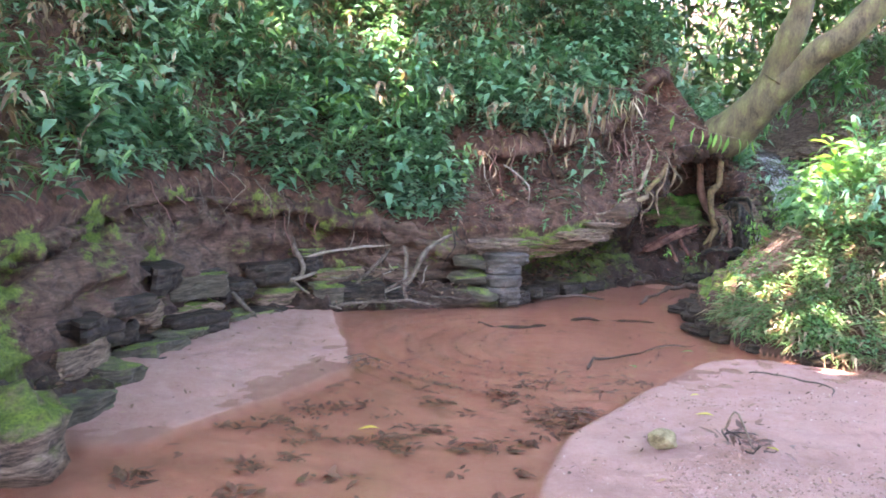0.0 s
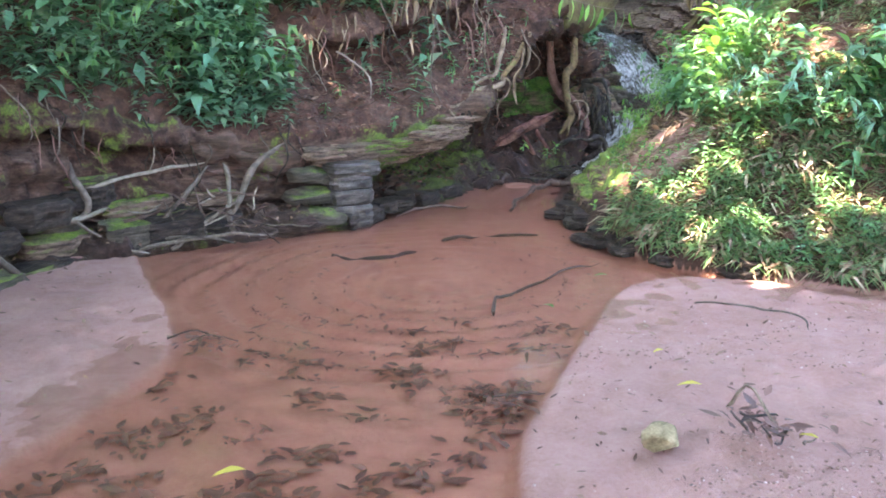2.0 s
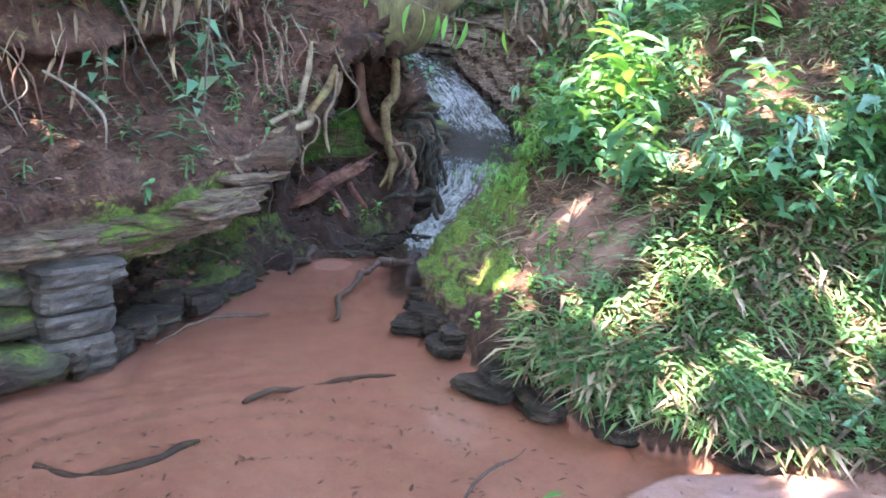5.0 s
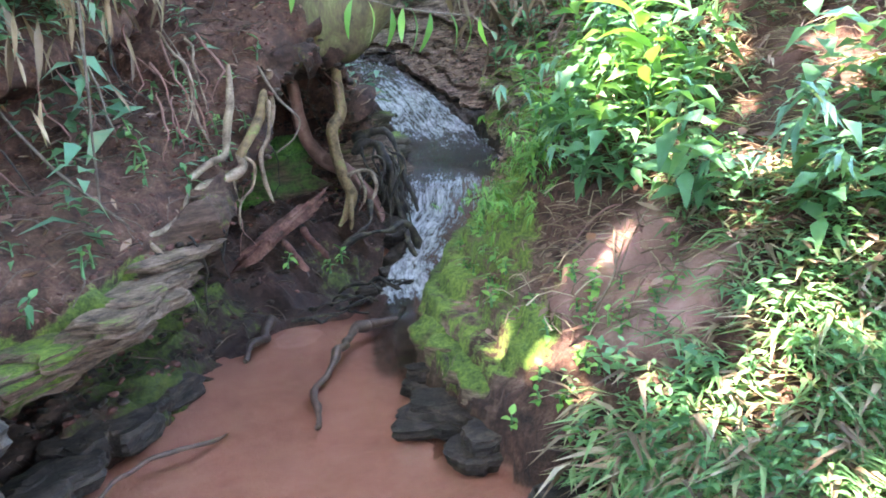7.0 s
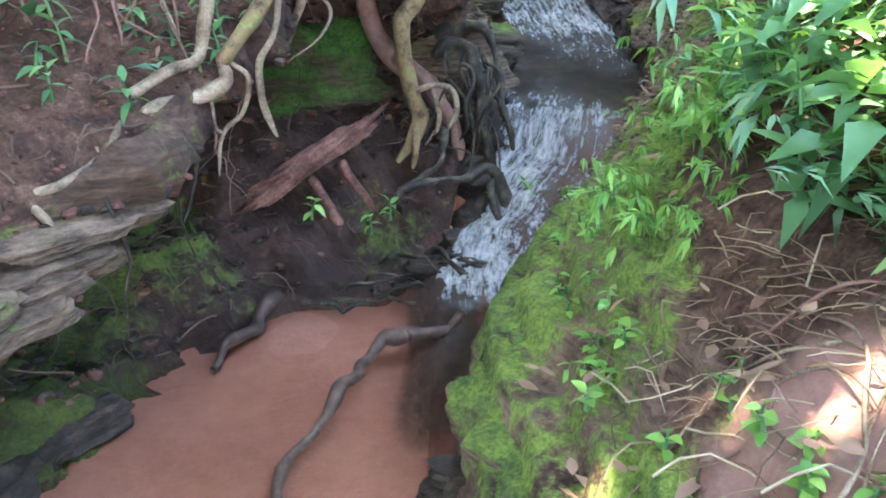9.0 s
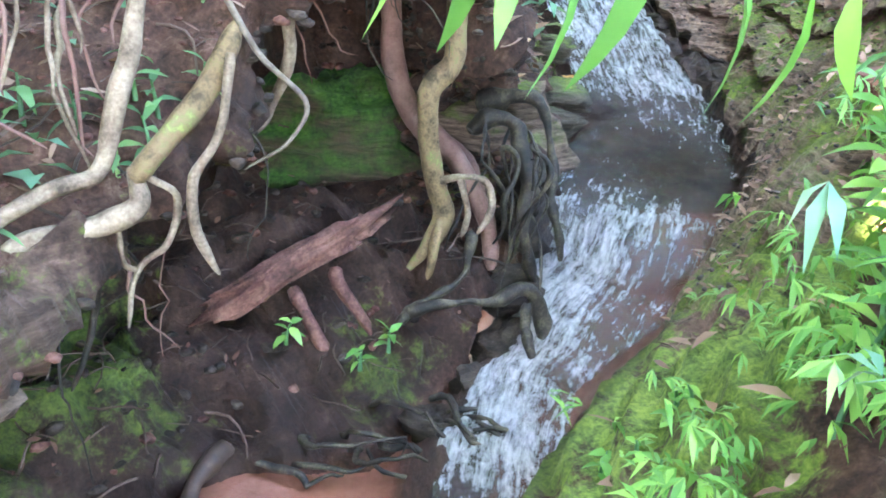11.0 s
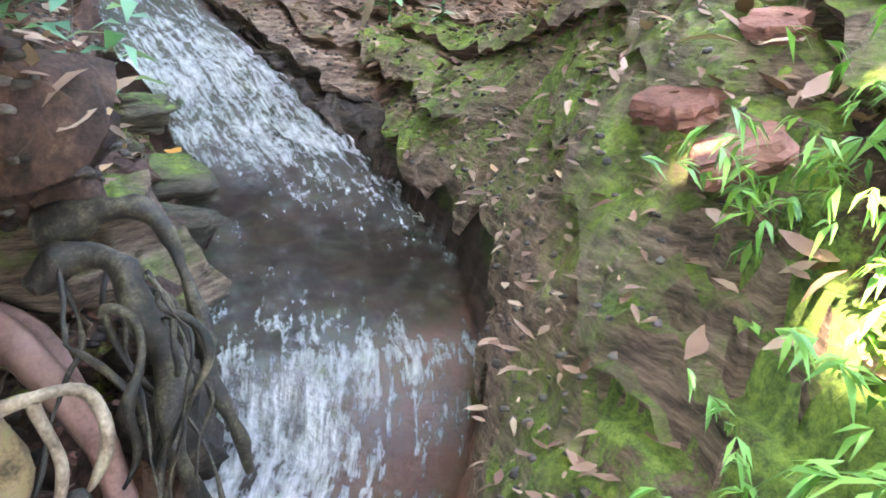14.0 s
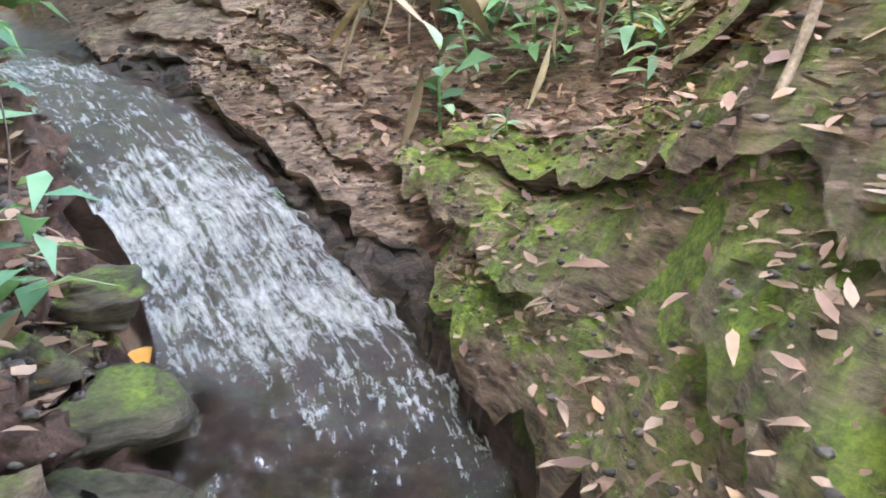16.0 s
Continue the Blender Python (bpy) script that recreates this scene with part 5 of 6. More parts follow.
strew("sunken_leaves", 2000, pick_flat(2000, shoal, (-1.4, 1.8, 2.2, 6.0)), SOAKED, "dark soaked leaves lying on the stream bed", "leaves", 0.3, 1.3, 0.012)
def arcs(x, y, bar, wb, eb):
    ring = np.hypot(x - 0.9, (y - 6.3) * 1.1)
    return (bar < -0.05) * (wb < -0.05) * smooth(np.sin(34 * ring + 2.0 * fbm(np.c_[x, y, 0 * x], 0.9)), 0.6, 1.0) * smooth(ring, 0.3, 0.6) * (1 - smooth(ring, 1.3, 1.7))


# leaf debris along the ripples, which also draws in their shaded lines
strew("sunken_leaves", 900, pick_flat(900, arcs, (-0.6, 2.2, 4.4, 7.4)), SOAKED, "dark leaf bits along sand ripples, standing in for ripple shade", "leaves", 0.15, 0.6, 0.012)
strew("sand_leaves", 420, pick_flat(420, lambda x, y, bar, wb, eb: (bar > 0.05) * (eb < 0), (0.3, 4.2, 2.0, 6.1)), LITTER, "small dry leaves scattered on the sand bar", "leaves", 0.25, 0.75, 0.012, 0.4)
strew("sand_leaves", 160, pick_flat(160, lambda x, y, bar, wb, eb: (wb > 0.05) * (x > -1.8), (-1.8, -0.5, 3.6, 7.2)), LITTER, "small dry leaves scattered on the sand bar", "leaves", 0.25, 0.75, 0.012, 0.4)
strew("sand_leaves", 800, pick_flat(800, lambda x, y, bar, wb, eb: (bar > 0.02) * (eb < 0), (0.3, 4.2, 2.0, 6.1)), SOAKED, "dark bits of leaf scattered on the sand bar", "leaves", 0.1, 0.45, 0.012, 0.4)


PEBBLE = plain("pink_pebble", [(0.30, (0.20, 0.115, 0.09)), (0.5, (0.38, 0.23, 0.19)), (0.70, (0.52, 0.38, 0.33))], 20.0, 0.85, 0.4, 0.004, isle=0.4)
pebbles = [lump_of((0.03, 0.024, 0.016), 950 + k, 2.2, 0.25, 5, 7) for k in range(5)]
for count_, box_, low_, high_ in ((2200, (1.0, 3.2, 3.1, 4.9), 0.15, 0.6), (700, (0.3, 4.0, 2.4, 6.0), 0.15, 0.5)):
    bed_ = pick_flat(count_, lambda x, y, bar, wb, eb: (bar > 0.06) * (eb < 0) * smooth(fbm(np.c_[x, y, 0 * x] + 12, 0.5, 2), -0.3, 0.5), box_)
    stuff("pebbles", scatter(pebbles, bed_ + (0, 0, 0.002), rng.uniform(0, 6.28, count_), rng.uniform(low_, high_, count_)), PEBBLE, "coarse pink grit and pebbles on the sand bar", "pebbles")


def fallen(x, y, z, yaw, material, label, size=1.0):
    ob = tagged(new("leaf", mesh_from("leaf", *blade(0.10, 0.042, 0.2, 0.35, 5), material)), label, "leaf")
    ob.matrix_basis = pose(x, y, z, 8, 5, yaw) @ Matrix.Diagonal((size, size, size, 1))


fallen(1.46, 4.22, 0.125, 70, YELLOW, "fallen yellow leaf on the sand bar")
fallen(1.50, 4.6, 0.125, 100, YELLOW, "small fallen yellow leaf on the sand", 0.6)
fallen(1.60, 3.72, 0.125, 40, YELLOW, "small fallen yellow leaf on the sand", 0.7)
fallen(-0.28, 4.2, 0.005, 95, YELLOW, "yellow leaf floating on the stream", 1.2)
fallen(4.46, 11.30, 0.84, 160, ORANGE, "orange fallen leaf on rock beside the water", 1.5)
fallen(1.36, 5.53, 0.03, 20, GREEN_BRIGHT, "fresh green leaf at the water's edge", 0.9)
fallen(1.90, 6.02, 0.04, 80, GREEN_BRIGHT, "fresh green leaf at the water's edge", 0.9)
fallen(5.46, 10.62, 1.12, 20, YELLOW, "yellow-green fallen leaf on mossy rock", 1.1)
fallen(4.58, 9.30, 1.36, 10, DRY, "pale dry leaf curled on the bank", 1.4)
tagged(rod([(2.0, 5.2, 0.11), (2.15, 5.06, 0.13), (2.35, 4.86, 0.12), (2.3, 4.7, 0.11)], 0.006, 0.004, STICK, None, "stick", wobble=0.02), "thin bent twig lying on the sand bar", "stick")
snag = tagged(new("snag"), "dark twigs and dead leaves piled on the sand", "debris")
snag.location = (1.5, 3.85, 0.1)
for k in range(9):
    p = np.array((1.5, 3.85, 0.12)) + r5.normal(0, 0.07, 3) * (1, 1, 0.3)
    w_ = np.array((r5.normal(), r5.normal(), 0.2 * r5.normal())) * 0.04
    rod([p - w_, p, p + w_], 0.006, 0.003, STICK_WET, snag, "twig", wobble=0.03, seed=k, count=8, sides=5)
rod([(1.46, 4.05, 0.11), (1.47, 3.95, 0.22), (1.5, 3.8, 0.12)], 0.006, 0.005, ROOT_PALE, snag, "twig", count=8)
v, f = scatter(flat_leaf, np.array((1.5, 3.85, 0.13)) + rng.normal(0, 0.07, (60, 3)) * (1, 1, 0.2), rng.uniform(0, 6.28, 60), rng.uniform(0.5, 1.1, 60))
part("leaves", mesh_from("leaves", v - np.array(snag.location), f, SOAKED), snag)

# bedding slabs stepping up the mossy bank
r6 = np.random.default_rng(6)
for n in range(7):
    y = 7.70 + 0.15 * n
    x = np.interp(y, EAST[:, 1], EAST[:, 0]) + 0.13
    rock("stone_slab", "thick moss-grown rock edge above the water", "stone", (x + 0.05 * r6.random(), y, 0.16 + 0.02 * r6.random() + 0.10 * max(0, y - 8.1)), (0.34, 0.3, 0.16), MOSS_EDGE, 260 + n, 75 + r6.uniform(-15, 15), 2.8, 0.12, group="mossy rock edge")

# litter and twigs on the cave's floor
floor_rows = B[starts[1] + 1:starts[3]][:, [i for i in range(len(W)) if s[9] < at[i] < s[13]]].reshape(-1, 3)
spots = floor_rows[rng.integers(0, len(floor_rows), 200)] + rng.normal(0, 0.02, (200, 3)) * (1, 1, 0)
stuff("leaf_litter", scatter(flat_leaf, spots + (0, 0, 0.02), rng.uniform(0, 6.28, 200), rng.uniform(0.3, 0.9, 200), rng.uniform(-0.6, 0.6, (200, 2))), SOAKED, "fallen leaves on the cave's earth floor", "leaf litter")
spots = floor_rows[rng.integers(0, len(floor_rows), 200)]
twigs = [tube(curve_through([(-0.08, 0, 0), (0, 0.01, 0.01), (0.09, -0.01, 0)], 6, 0.02, k), np.linspace(0.004, 0.002, 6), 5) for k in range(4)]
stuff("twigs", scatter(twigs, spots + (0, 0, 0.02), rng.uniform(0, 6.28, 200), rng.uniform(0.5, 1.4, 200), rng.uniform(-0.5, 0.5, (200, 2))), STICK_WET, "dark broken twigs on the cave's floor", "twigs")


# overlapping slabs of bedded rock along the upper stream, each hanging a little over the next
upper_foot = EAST[(EAST[:, 1] > 9.3) & (EAST[:, 1] < 15)]
foot_way = np.gradient(upper_foot[:, :2], axis=0)
foot_way /= np.linalg.norm(foot_way, axis=1, keepdims=True)
foot_right = np.stack([foot_way[:, 1], -foot_way[:, 0]], 1)
for _ in range(10):
    foot_right[1:-1] = (foot_right[:-2] + foot_right[1:-1] + foot_right[2:]) / 3
foot_right /= np.linalg.norm(foot_right, axis=1, keepdims=True)
r7 = np.random.default_rng(17)
SLAB_TOPS = []
reach = np.r_[0, np.cumsum(np.linalg.norm(np.diff(upper_foot[:, :2], axis=0), axis=1))]


def rock_slab(start, end, front, deep, lift, thick, seed, material):
    n = max(int((end - start) / 0.035), 8)
    t = np.linspace(start, end, n)
    base_xy = np.stack([np.interp(t, reach, upper_foot[:, k]) for k in (0, 1)], 1)
    right_ = np.stack([np.interp(t, reach, foot_right[:, k]) for k in (0, 1)], 1)
    ends = smooth(np.minimum(t - start, end - t), -0.03, 0.35)
    line = np.c_[t, 0 * t + seed, 0 * t]
    edge_ = front + 0.06 * fbm(line, 0.9, 2) + 0.03 * fbm(line + 9, 0.10, 3) + deep * 0.5 * (1 - ends)
    across = np.linspace(0, 1, 12)
    prof_d = np.r_[across, across[::-1][1:-1]]
    v = base_xy[:, None] + right_[:, None] * (edge_[:, None] + prof_d[None] * (front + deep - edge_)[:, None])[..., None]
    flat_ = v.reshape(-1, 2)
    z = land(flat_)[0].reshape(n, -1)
    rise_ = lift * (1 - prof_d) ** 1.4 - 0.03 * smooth(prof_d, 0.6, 1.0)
    rise_[0] -= 0.012
    under_ = np.r_[np.zeros(12), np.full(10, 1.0)]
    z = z + (rise_ - under_ * thick)[None] * ends[:, None] - 0.02 * (1 - ends)[:, None]
    v = np.concatenate([v, z[..., None]], 2).reshape(-1, 3)
    v[:, 2] += 0.018 * fbm(v + seed, 0.3, 3) + 0.016 * fbm(v + seed + 3, 0.06, 3)
    if material is not STONE_WET:
        SLAB_TOPS.append(v.reshape(n, -1, 3)[:, 1:9].reshape(-1, 3))
    m = len(prof_d)
    f = []
    for i in range(n - 1):
        for j in range(m):
            k = (j + 1) % m
            f.append((i * m + j, i * m + k, (i + 1) * m + k, (i + 1) * m + j))
    base = v[(n // 2) * m].copy()
    ob = tagged(new("rock_ledge", mesh_from("rock_ledge", v - base, np.array(f), material, False)), "mossy bedded rock slab over a dark crack" if material is LEDGE else "black wet bedded rock undercut by the stream" if material is STONE_WET else "bare brown bedded rock slab over a dark crack", "rock", "rock slabs by the stream")
    ob.location = base


for level, (d_, deep) in enumerate(((0.0, 0.32), (0.17, 0.42), (0.40, 0.46), (0.66, 0.5), (0.98, 0.55), (1.35, 0.6))):
    start = -0.5 + 0.45 * (level % 3)
    while start < reach[-1] - 0.5:
        length_ = r7.uniform(1.4, 3.2)
        a_, b_ = max(start, 0), min(start + length_, reach[-1])
        y_ = np.interp((a_ + b_) / 2, reach, upper_foot[:, 1])
        if b_ - a_ > 0.5:
            rock_slab(a_, b_, d_ + r7.uniform(-0.03, 0.03), deep, r7.uniform(0.08, 0.13), r7.uniform(0.04, 0.055), 100 + 13 * level + start, LEDGE_BARE if y_ > 11.4 or (level > 2 and r7.random() < 0.5) else LEDGE)
        start += length_ - r7.uniform(0.05, 0.3)

tops = np.concatenate(SLAB_TOPS)
tops = tops[(tops[:, 1] > 9.2) & (tops[:, 1] < 13)]
n = 5000
bed_ = tops[r7.integers(0, len(tops), n)]
stuff("leaf_litter", scatter(flat_leaf, bed_ + (0, 0, 0.010), rng.uniform(0, 6.28, n), 0.2 + 0.8 * r7.random(n) ** 2, rng.uniform(-0.35, 0.35, (n, 2))), LITTER, "fallen brown leaves lying on the rock slabs", "leaf litter")
high_ = tops[tops[:, 2] > 1.22]
n = 4500
bed_ = high_[r7.integers(0, len(high_), n)] + r7.normal(0, 0.01, (n, 3))
stuff("leaf_litter", scatter(flat_leaf, bed_ + (0, 0, 0.015), rng.uniform(0, 6.28, n), 0.3 + 0.8 * r7.random(n) ** 1.5, rng.uniform(-0.5, 0.5, (n, 2))), LITTER, "thick brown leaf litter above the mossy rock", "leaf litter")
crumbs = [lump_of((0.03, 0.024, 0.014), 900 + k, 2.4, 0.3, 5, 7) for k in range(5)]
n = 1500
bed_ = tops[r7.integers(0, len(tops), n)]
stuff("gravel", scatter(crumbs, bed_ + (0, 0, 0.003), rng.uniform(0, 6.28, n), r7.uniform(0.3, 1.3, n)), STONE_GREY, "dark crumbs of rock and bark on the slabs", "gravel")

# layered blocks showing in the foot of the west bank
for n in range(54):
    i = [k for k in range(len(W)) if s[1] + 0.3 < at[k] < s[6]][int(r7.random() * 1e6) % len([k for k in range(len(W)) if s[1] + 0.3 < at[k] < s[6]])]
    p = B[int(starts[1] + 1 + r7.random() * 20)][i]
    rock("stone_slab", "dark layered rock block showing in the earth bank", "stone", (p[0] + 0.03 * n1[i][0], p[1] + 0.03 * n1[i][1], p[2]), (r7.uniform(0.3, 0.55), r7.uniform(0.22, 0.3), r7.uniform(0.07, 0.2)), (STONE_MOSS, LEDGE, STONE_WET, STONE_WET)[n % 4], 300 + n, head[i] + 90 + r7.uniform(-15, 15), 5.0, 0.25, r7.uniform(-8, 8), group="rock blocks in the west bank")
# crumbs and twigs on the bare earth of the hollow and along the foot of the bank
soil_rows = B[starts[8]:starts[11]][:, [i for i in range(len(W)) if s[6] < at[i] < s[12]]].reshape(-1, 3)
bed_ = soil_rows[r7.integers(0, len(soil_rows), 1300)]
stuff("gravel", scatter(crumbs, bed_, rng.uniform(0, 6.28, 1300), r7.uniform(0.3, 1.5, 1300)), WOOD_ROT, "crumbs of red earth on the bank", "gravel")
bed_ = soil_rows[r7.integers(0, len(soil_rows), 320)]
stuff("twigs", scatter(twigs, bed_ + (0, 0, 0.015), rng.uniform(0, 6.28, 320), r7.uniform(0.4, 1.5, 320), r7.uniform(-0.5, 0.5, (320, 2))), STICK_WET, "thin dark twigs on the earth bank", "twigs")
foot_rows = B[starts[1]:starts[3]][:, [i for i in range(len(W)) if s[1] < at[i] < s[8]]].reshape(-1, 3)
bed_ = foot_rows[r7.integers(0, len(foot_rows), 700)]
stuff("leaf_litter", scatter(flat_leaf, bed_ + (0, 0, 0.01), rng.uniform(0, 6.28, 700), r7.uniform(0.3, 1.0, 700), r7.uniform(-0.7, 0.7, (700, 2))), LITTER, "fallen leaves along the foot of the west bank", "leaf litter")

# black wet strata where the running water has cut under the slabs
for level, (d_, lift_) in enumerate(((-0.07, 0.02), (-0.02, 0.05), (0.03, 0.08))):
    start = 1.9 + 0.2 * level
    while start < 0.8 * reach[-1]:
        length_ = r7.uniform(0.5, 1.3)
        rock_slab(start, start + length_, d_ + r7.uniform(-0.03, 0.03), r7.uniform(0.14, 0.22), lift_ + r7.uniform(-0.02, 0.02), 0.03, 300 + 17 * level + start, STONE_WET)
        start += length_ - r7.uniform(0.0, 0.3)
for n in range(9):
    t_ = r7.uniform(0.36, 0.7) * reach[-1]
    p = np.array([np.interp(t_, reach, upper_foot[:, k]) for k in range(3)])
    way_ = np.array([np.interp(t_, reach, foot_way[:, k]) for k in (0, 1)])
    z_ = land(np.array([p[:2]]))[0][0]
    rock("stone_slab", "black wet layered rock edge beside the running water", "stone", (p[0], p[1], z_), (r7.uniform(0.3, 0.5), r7.uniform(0.12, 0.2), r7.uniform(0.06, 0.11)), STONE_WET, 600 + n, math.degrees(math.atan2(way_[1], way_[0])) + r7.uniform(-14, 14), 4.0, 0.25, r7.uniform(-10, 10), group="wet rock edges by the stream")
for n, (x, y, z, sx) in enumerate(((3.62, 10.0, 0.30, 0.3), (3.50, 9.84, 0.16, 0.28), (3.70, 10.2, 0.50, 0.34), (3.34, 9.7, 0.08, 0.26), (3.15, 9.58, 0.04, 0.24), (3.80, 10.34, 0.62, 0.26))):
    rock("stone", "black wet rock under the hanging roots", "stone", (x, y, z), (sx, sx * 0.8, sx * 0.7), STONE_WET, 640 + n, 30 * n, 3.0, 0.3, group="wet rocks under the roots")
# crumbled earth, stones and thin roots on the cave's walls and roof
cave_rows = B[starts[1] + 2:starts[7]][:, [i for i in range(len(W)) if s[8] < at[i] < s[13]]].reshape(-1, 3)
for count, mat_, say in ((500, WOOD_ROT, "crumbs of red earth in the cave"), (1600, STONE_WET, "dark crumbs of wet rock in the cave")):
    bed_ = cave_rows[r7.integers(0, len(cave_rows), count)]
    stuff("gravel", scatter(crumbs, bed_, rng.uniform(0, 6.28, count), r7.uniform(0.5, 2.4, count)), mat_, say, "gravel")
cave_roots = tagged(new("hanging_roots"), "thin bent roots hanging from the cave's roof", "roots")
cave_roots.location = (2.9, 9.9, 1.2)
roof = B[starts[5]:starts[7]][:, [i for i in range(len(W)) if s[9] < at[i] < s[12] + 0.3]].reshape(-1, 3)
for k in range(18):
    top = roof[r7.integers(0, len(roof))]
    length_ = r7.uniform(0.15, 0.55)
    rod([top + (0, 0, 0.03), top + (r7.uniform(-0.08, 0.08), -0.03, -length_ * 0.4), top + (r7.uniform(-0.15, 0.15), r7.uniform(-0.08, 0.04), -length_)], r7.uniform(0.002, 0.008), 0.002, (ROOT_DARK, ROOT_RED, ROOT_DARK)[k % 3], cave_roots, "root", wobble=0.07, seed=k, count=14, sides=6)
# the stream's near bank: leaves and mossy stones
side_rows = B[starts[4]:starts[11]][:, [i for i in range(len(W)) if s[12] + 0.2 < at[i] < s[16]]].reshape(-1, 3)
bed_ = side_rows[r7.integers(0, len(side_rows), 700)]
stuff("leaf_litter", scatter(flat_leaf, bed_ + (0, 0, 0.02), rng.uniform(0, 6.28, 700), r7.uniform(0.6, 1.6, 700), r7.uniform(-0.5, 0.5, (700, 2))), LITTER, "fallen orange and brown leaves beside the stream", "leaf litter")
bed_ = side_rows[r7.integers(0, len(side_rows), 900)]
stuff("gravel", scatter(crumbs, bed_, rng.uniform(0, 6.28, 900), r7.uniform(0.5, 2.0, 900)), STONE_GREY, "crumbs of rock beside the stream", "gravel")
for n, (x, y, z, sx) in enumerate(((4.28, 11.05, 0.80, 0.42), (4.42, 11.45, 0.95, 0.36), (4.10, 10.75, 0.74, 0.34), (4.05, 11.2, 0.95, 0.4))):
    rock("stone", "dark mossy stone on the stream's bank", "stone", (x, y, z), (sx, sx * 0.8, sx * 0.4), STONE_MOSS, 660 + n, 40 * n + 20, 3.2, 0.25, group="mossy stones by the stream")


# roots on the bare red soil and along the west wall
for k in range(9):
    p = on_land(np.array([(2.85 + 0.3 * r7.random(), 7.15 + 0.5 * r7.random())]))[0]
    a = r7.uniform(0, 3.14)
    q = np.array([p[:2] + k_ * 0.14 * np.array((math.cos(a + 0.2 * k_), math.sin(a + 0.2 * k_))) for k_ in (-1, 0, 1, 2)])
    tagged(rod(on_land(q) + (0, 0, 0.012), 0.006, 0.003, ROOT_RED if k % 2 else ROOT_PALE, None, "root", wobble=0.02, seed=k, count=14, sides=5), "thin root creeping over the red soil", "root", "roots on the soil")
n = 900
xy = np.stack([rng.uniform(2.7, 4.3, n), rng.uniform(6.7, 8.0, n)], 1)
xy = xy[near_line(xy, EAST)[0] > 0.3]
straw = [tube(curve_through([(-0.07, 0, 0), (0, 0.012, 0.012), (0.08, -0.01, 0)], 5, 0.02, k), np.linspace(0.0022, 0.0012, 5), 4) for k in range(4)]
stuff("straw", scatter(straw, on_land(xy) + (0, 0, 0.012), rng.uniform(0, 6.28, len(xy)), rng.uniform(0.5, 1.6, len(xy)), rng.uniform(-0.25, 0.25, (len(xy), 2))), DRY, "dry straw strewn over the red soil", "straw")
west_cand = [i for i in range(len(W)) if s[3] < at[i] < s[7]]
west_roots = tagged(new("hanging_roots"), "thin roots and stems hanging over the west bank", "roots")
west_roots.location = (-1.8, 7.0, 1.0)
for k in range(40):
    i = west_cand[int(r7.random() * len(west_cand))]
    top = B[starts[8] + 2][i]
    out_ = -np.array((n1[i][0], n1[i][1], 0)) * r7.uniform(0.06, 0.2)
    length_ = r7.uniform(0.15, 0.55)
    rod([top + (0, 0, 0.03), top + out_ + (r7.uniform(-0.08, 0.08), 0, -length_ * 0.4), top + out_ + (r7.uniform(-0.15, 0.15), 0, -length_)], r7.uniform(0.003, 0.010), 0.003, (STICK, ROOT_RED, ROOT_DARK)[k % 3], west_roots, "root", wobble=0.06, seed=k, count=12, sides=5)
for n, (x, y) in enumerate(((-0.5, 5.5), (-0.42, 5.42), (0.78, 4.5))):
    pile = tagged(new("leaf_pile"), "small heap of soaked leaves caught on the sand's edge", "leaves")
    pile.location = (x, y, 0.02)
    part("leaves", mesh_from("leaves", *scatter(flat_leaf, rng.normal(0, 0.07, (26, 3)) * (1.4, 1, 0.12) + (0, 0, 0.01), rng.uniform(0, 6.28, 26), rng.uniform(0.4, 1.0, 26)), SOAKED), pile)
    part("twig", mesh_from("twig", *tube(curve_through([(-0.12, 0.02, 0.015), (0, 0, 0.03), (0.13, -0.02, 0.015)], 8, 0.02, n), np.linspace(0.005, 0.003, 8), 5), STICK_WET), pile)

# ---- single plants ----
LEAF_MESH = {}


def leaf_mesh(L, wide, droop, material):
    key = (round(L, 3), round(wide, 3), round(droop, 2), material.name)
    if key not in LEAF_MESH:
        LEAF_MESH[key] = mesh_from("leaf", *blade(L, wide, droop, 0.3, 5, 0.42), material)
    return LEAF_MESH[key]


def shrub(seed, x, y, height, leaves, size, material, label, group="", wide=0.36, z=None, droop=0.45, lean=0.2):
    """A broad-leaved plant: a stem with leaves all round it, each leaf on its own."""
    r = np.random.default_rng(seed)
    base = land(np.array([(x, y)]))[0][0] if z is None else z
    thing = tagged(new("plant"), label, "plant", group)
    thing.location = (x, y, base - 0.02)
    way = r.uniform(-lean, lean, 2)
    line = np.array([(way[0] * t * t, way[1] * t * t, t) for t in np.linspace(0, 1, 7)]) * height
    part("stem", mesh_from("stem", *tube(line, np.linspace(0.008, 0.003, 7), 6), GREEN), thing)
    for k in range(leaves):
        t = 0.3 + 0.7 * k / (leaves - 1)
        at_ = [np.interp(t, np.linspace(0, 1, 7), c) for c in line.T]
        L = round(size * r.choice((0.75, 0.9, 1.05)), 3)
        ob = part("leaf", leaf_mesh(L, L * wide, droop * r.choice((0.6, 1.0, 1.5)), material), thing)
        ob.matrix_basis = Matrix.Translation(at_) @ Euler((0, 0, k * 2.4 + r.uniform(-0.5, 0.5))).to_matrix().to_4x4() @ Euler((r.uniform(-0.1, 0.8) * (0.4 + t), r.uniform(-0.4, 0.4), 0)).to_matrix().to_4x4()


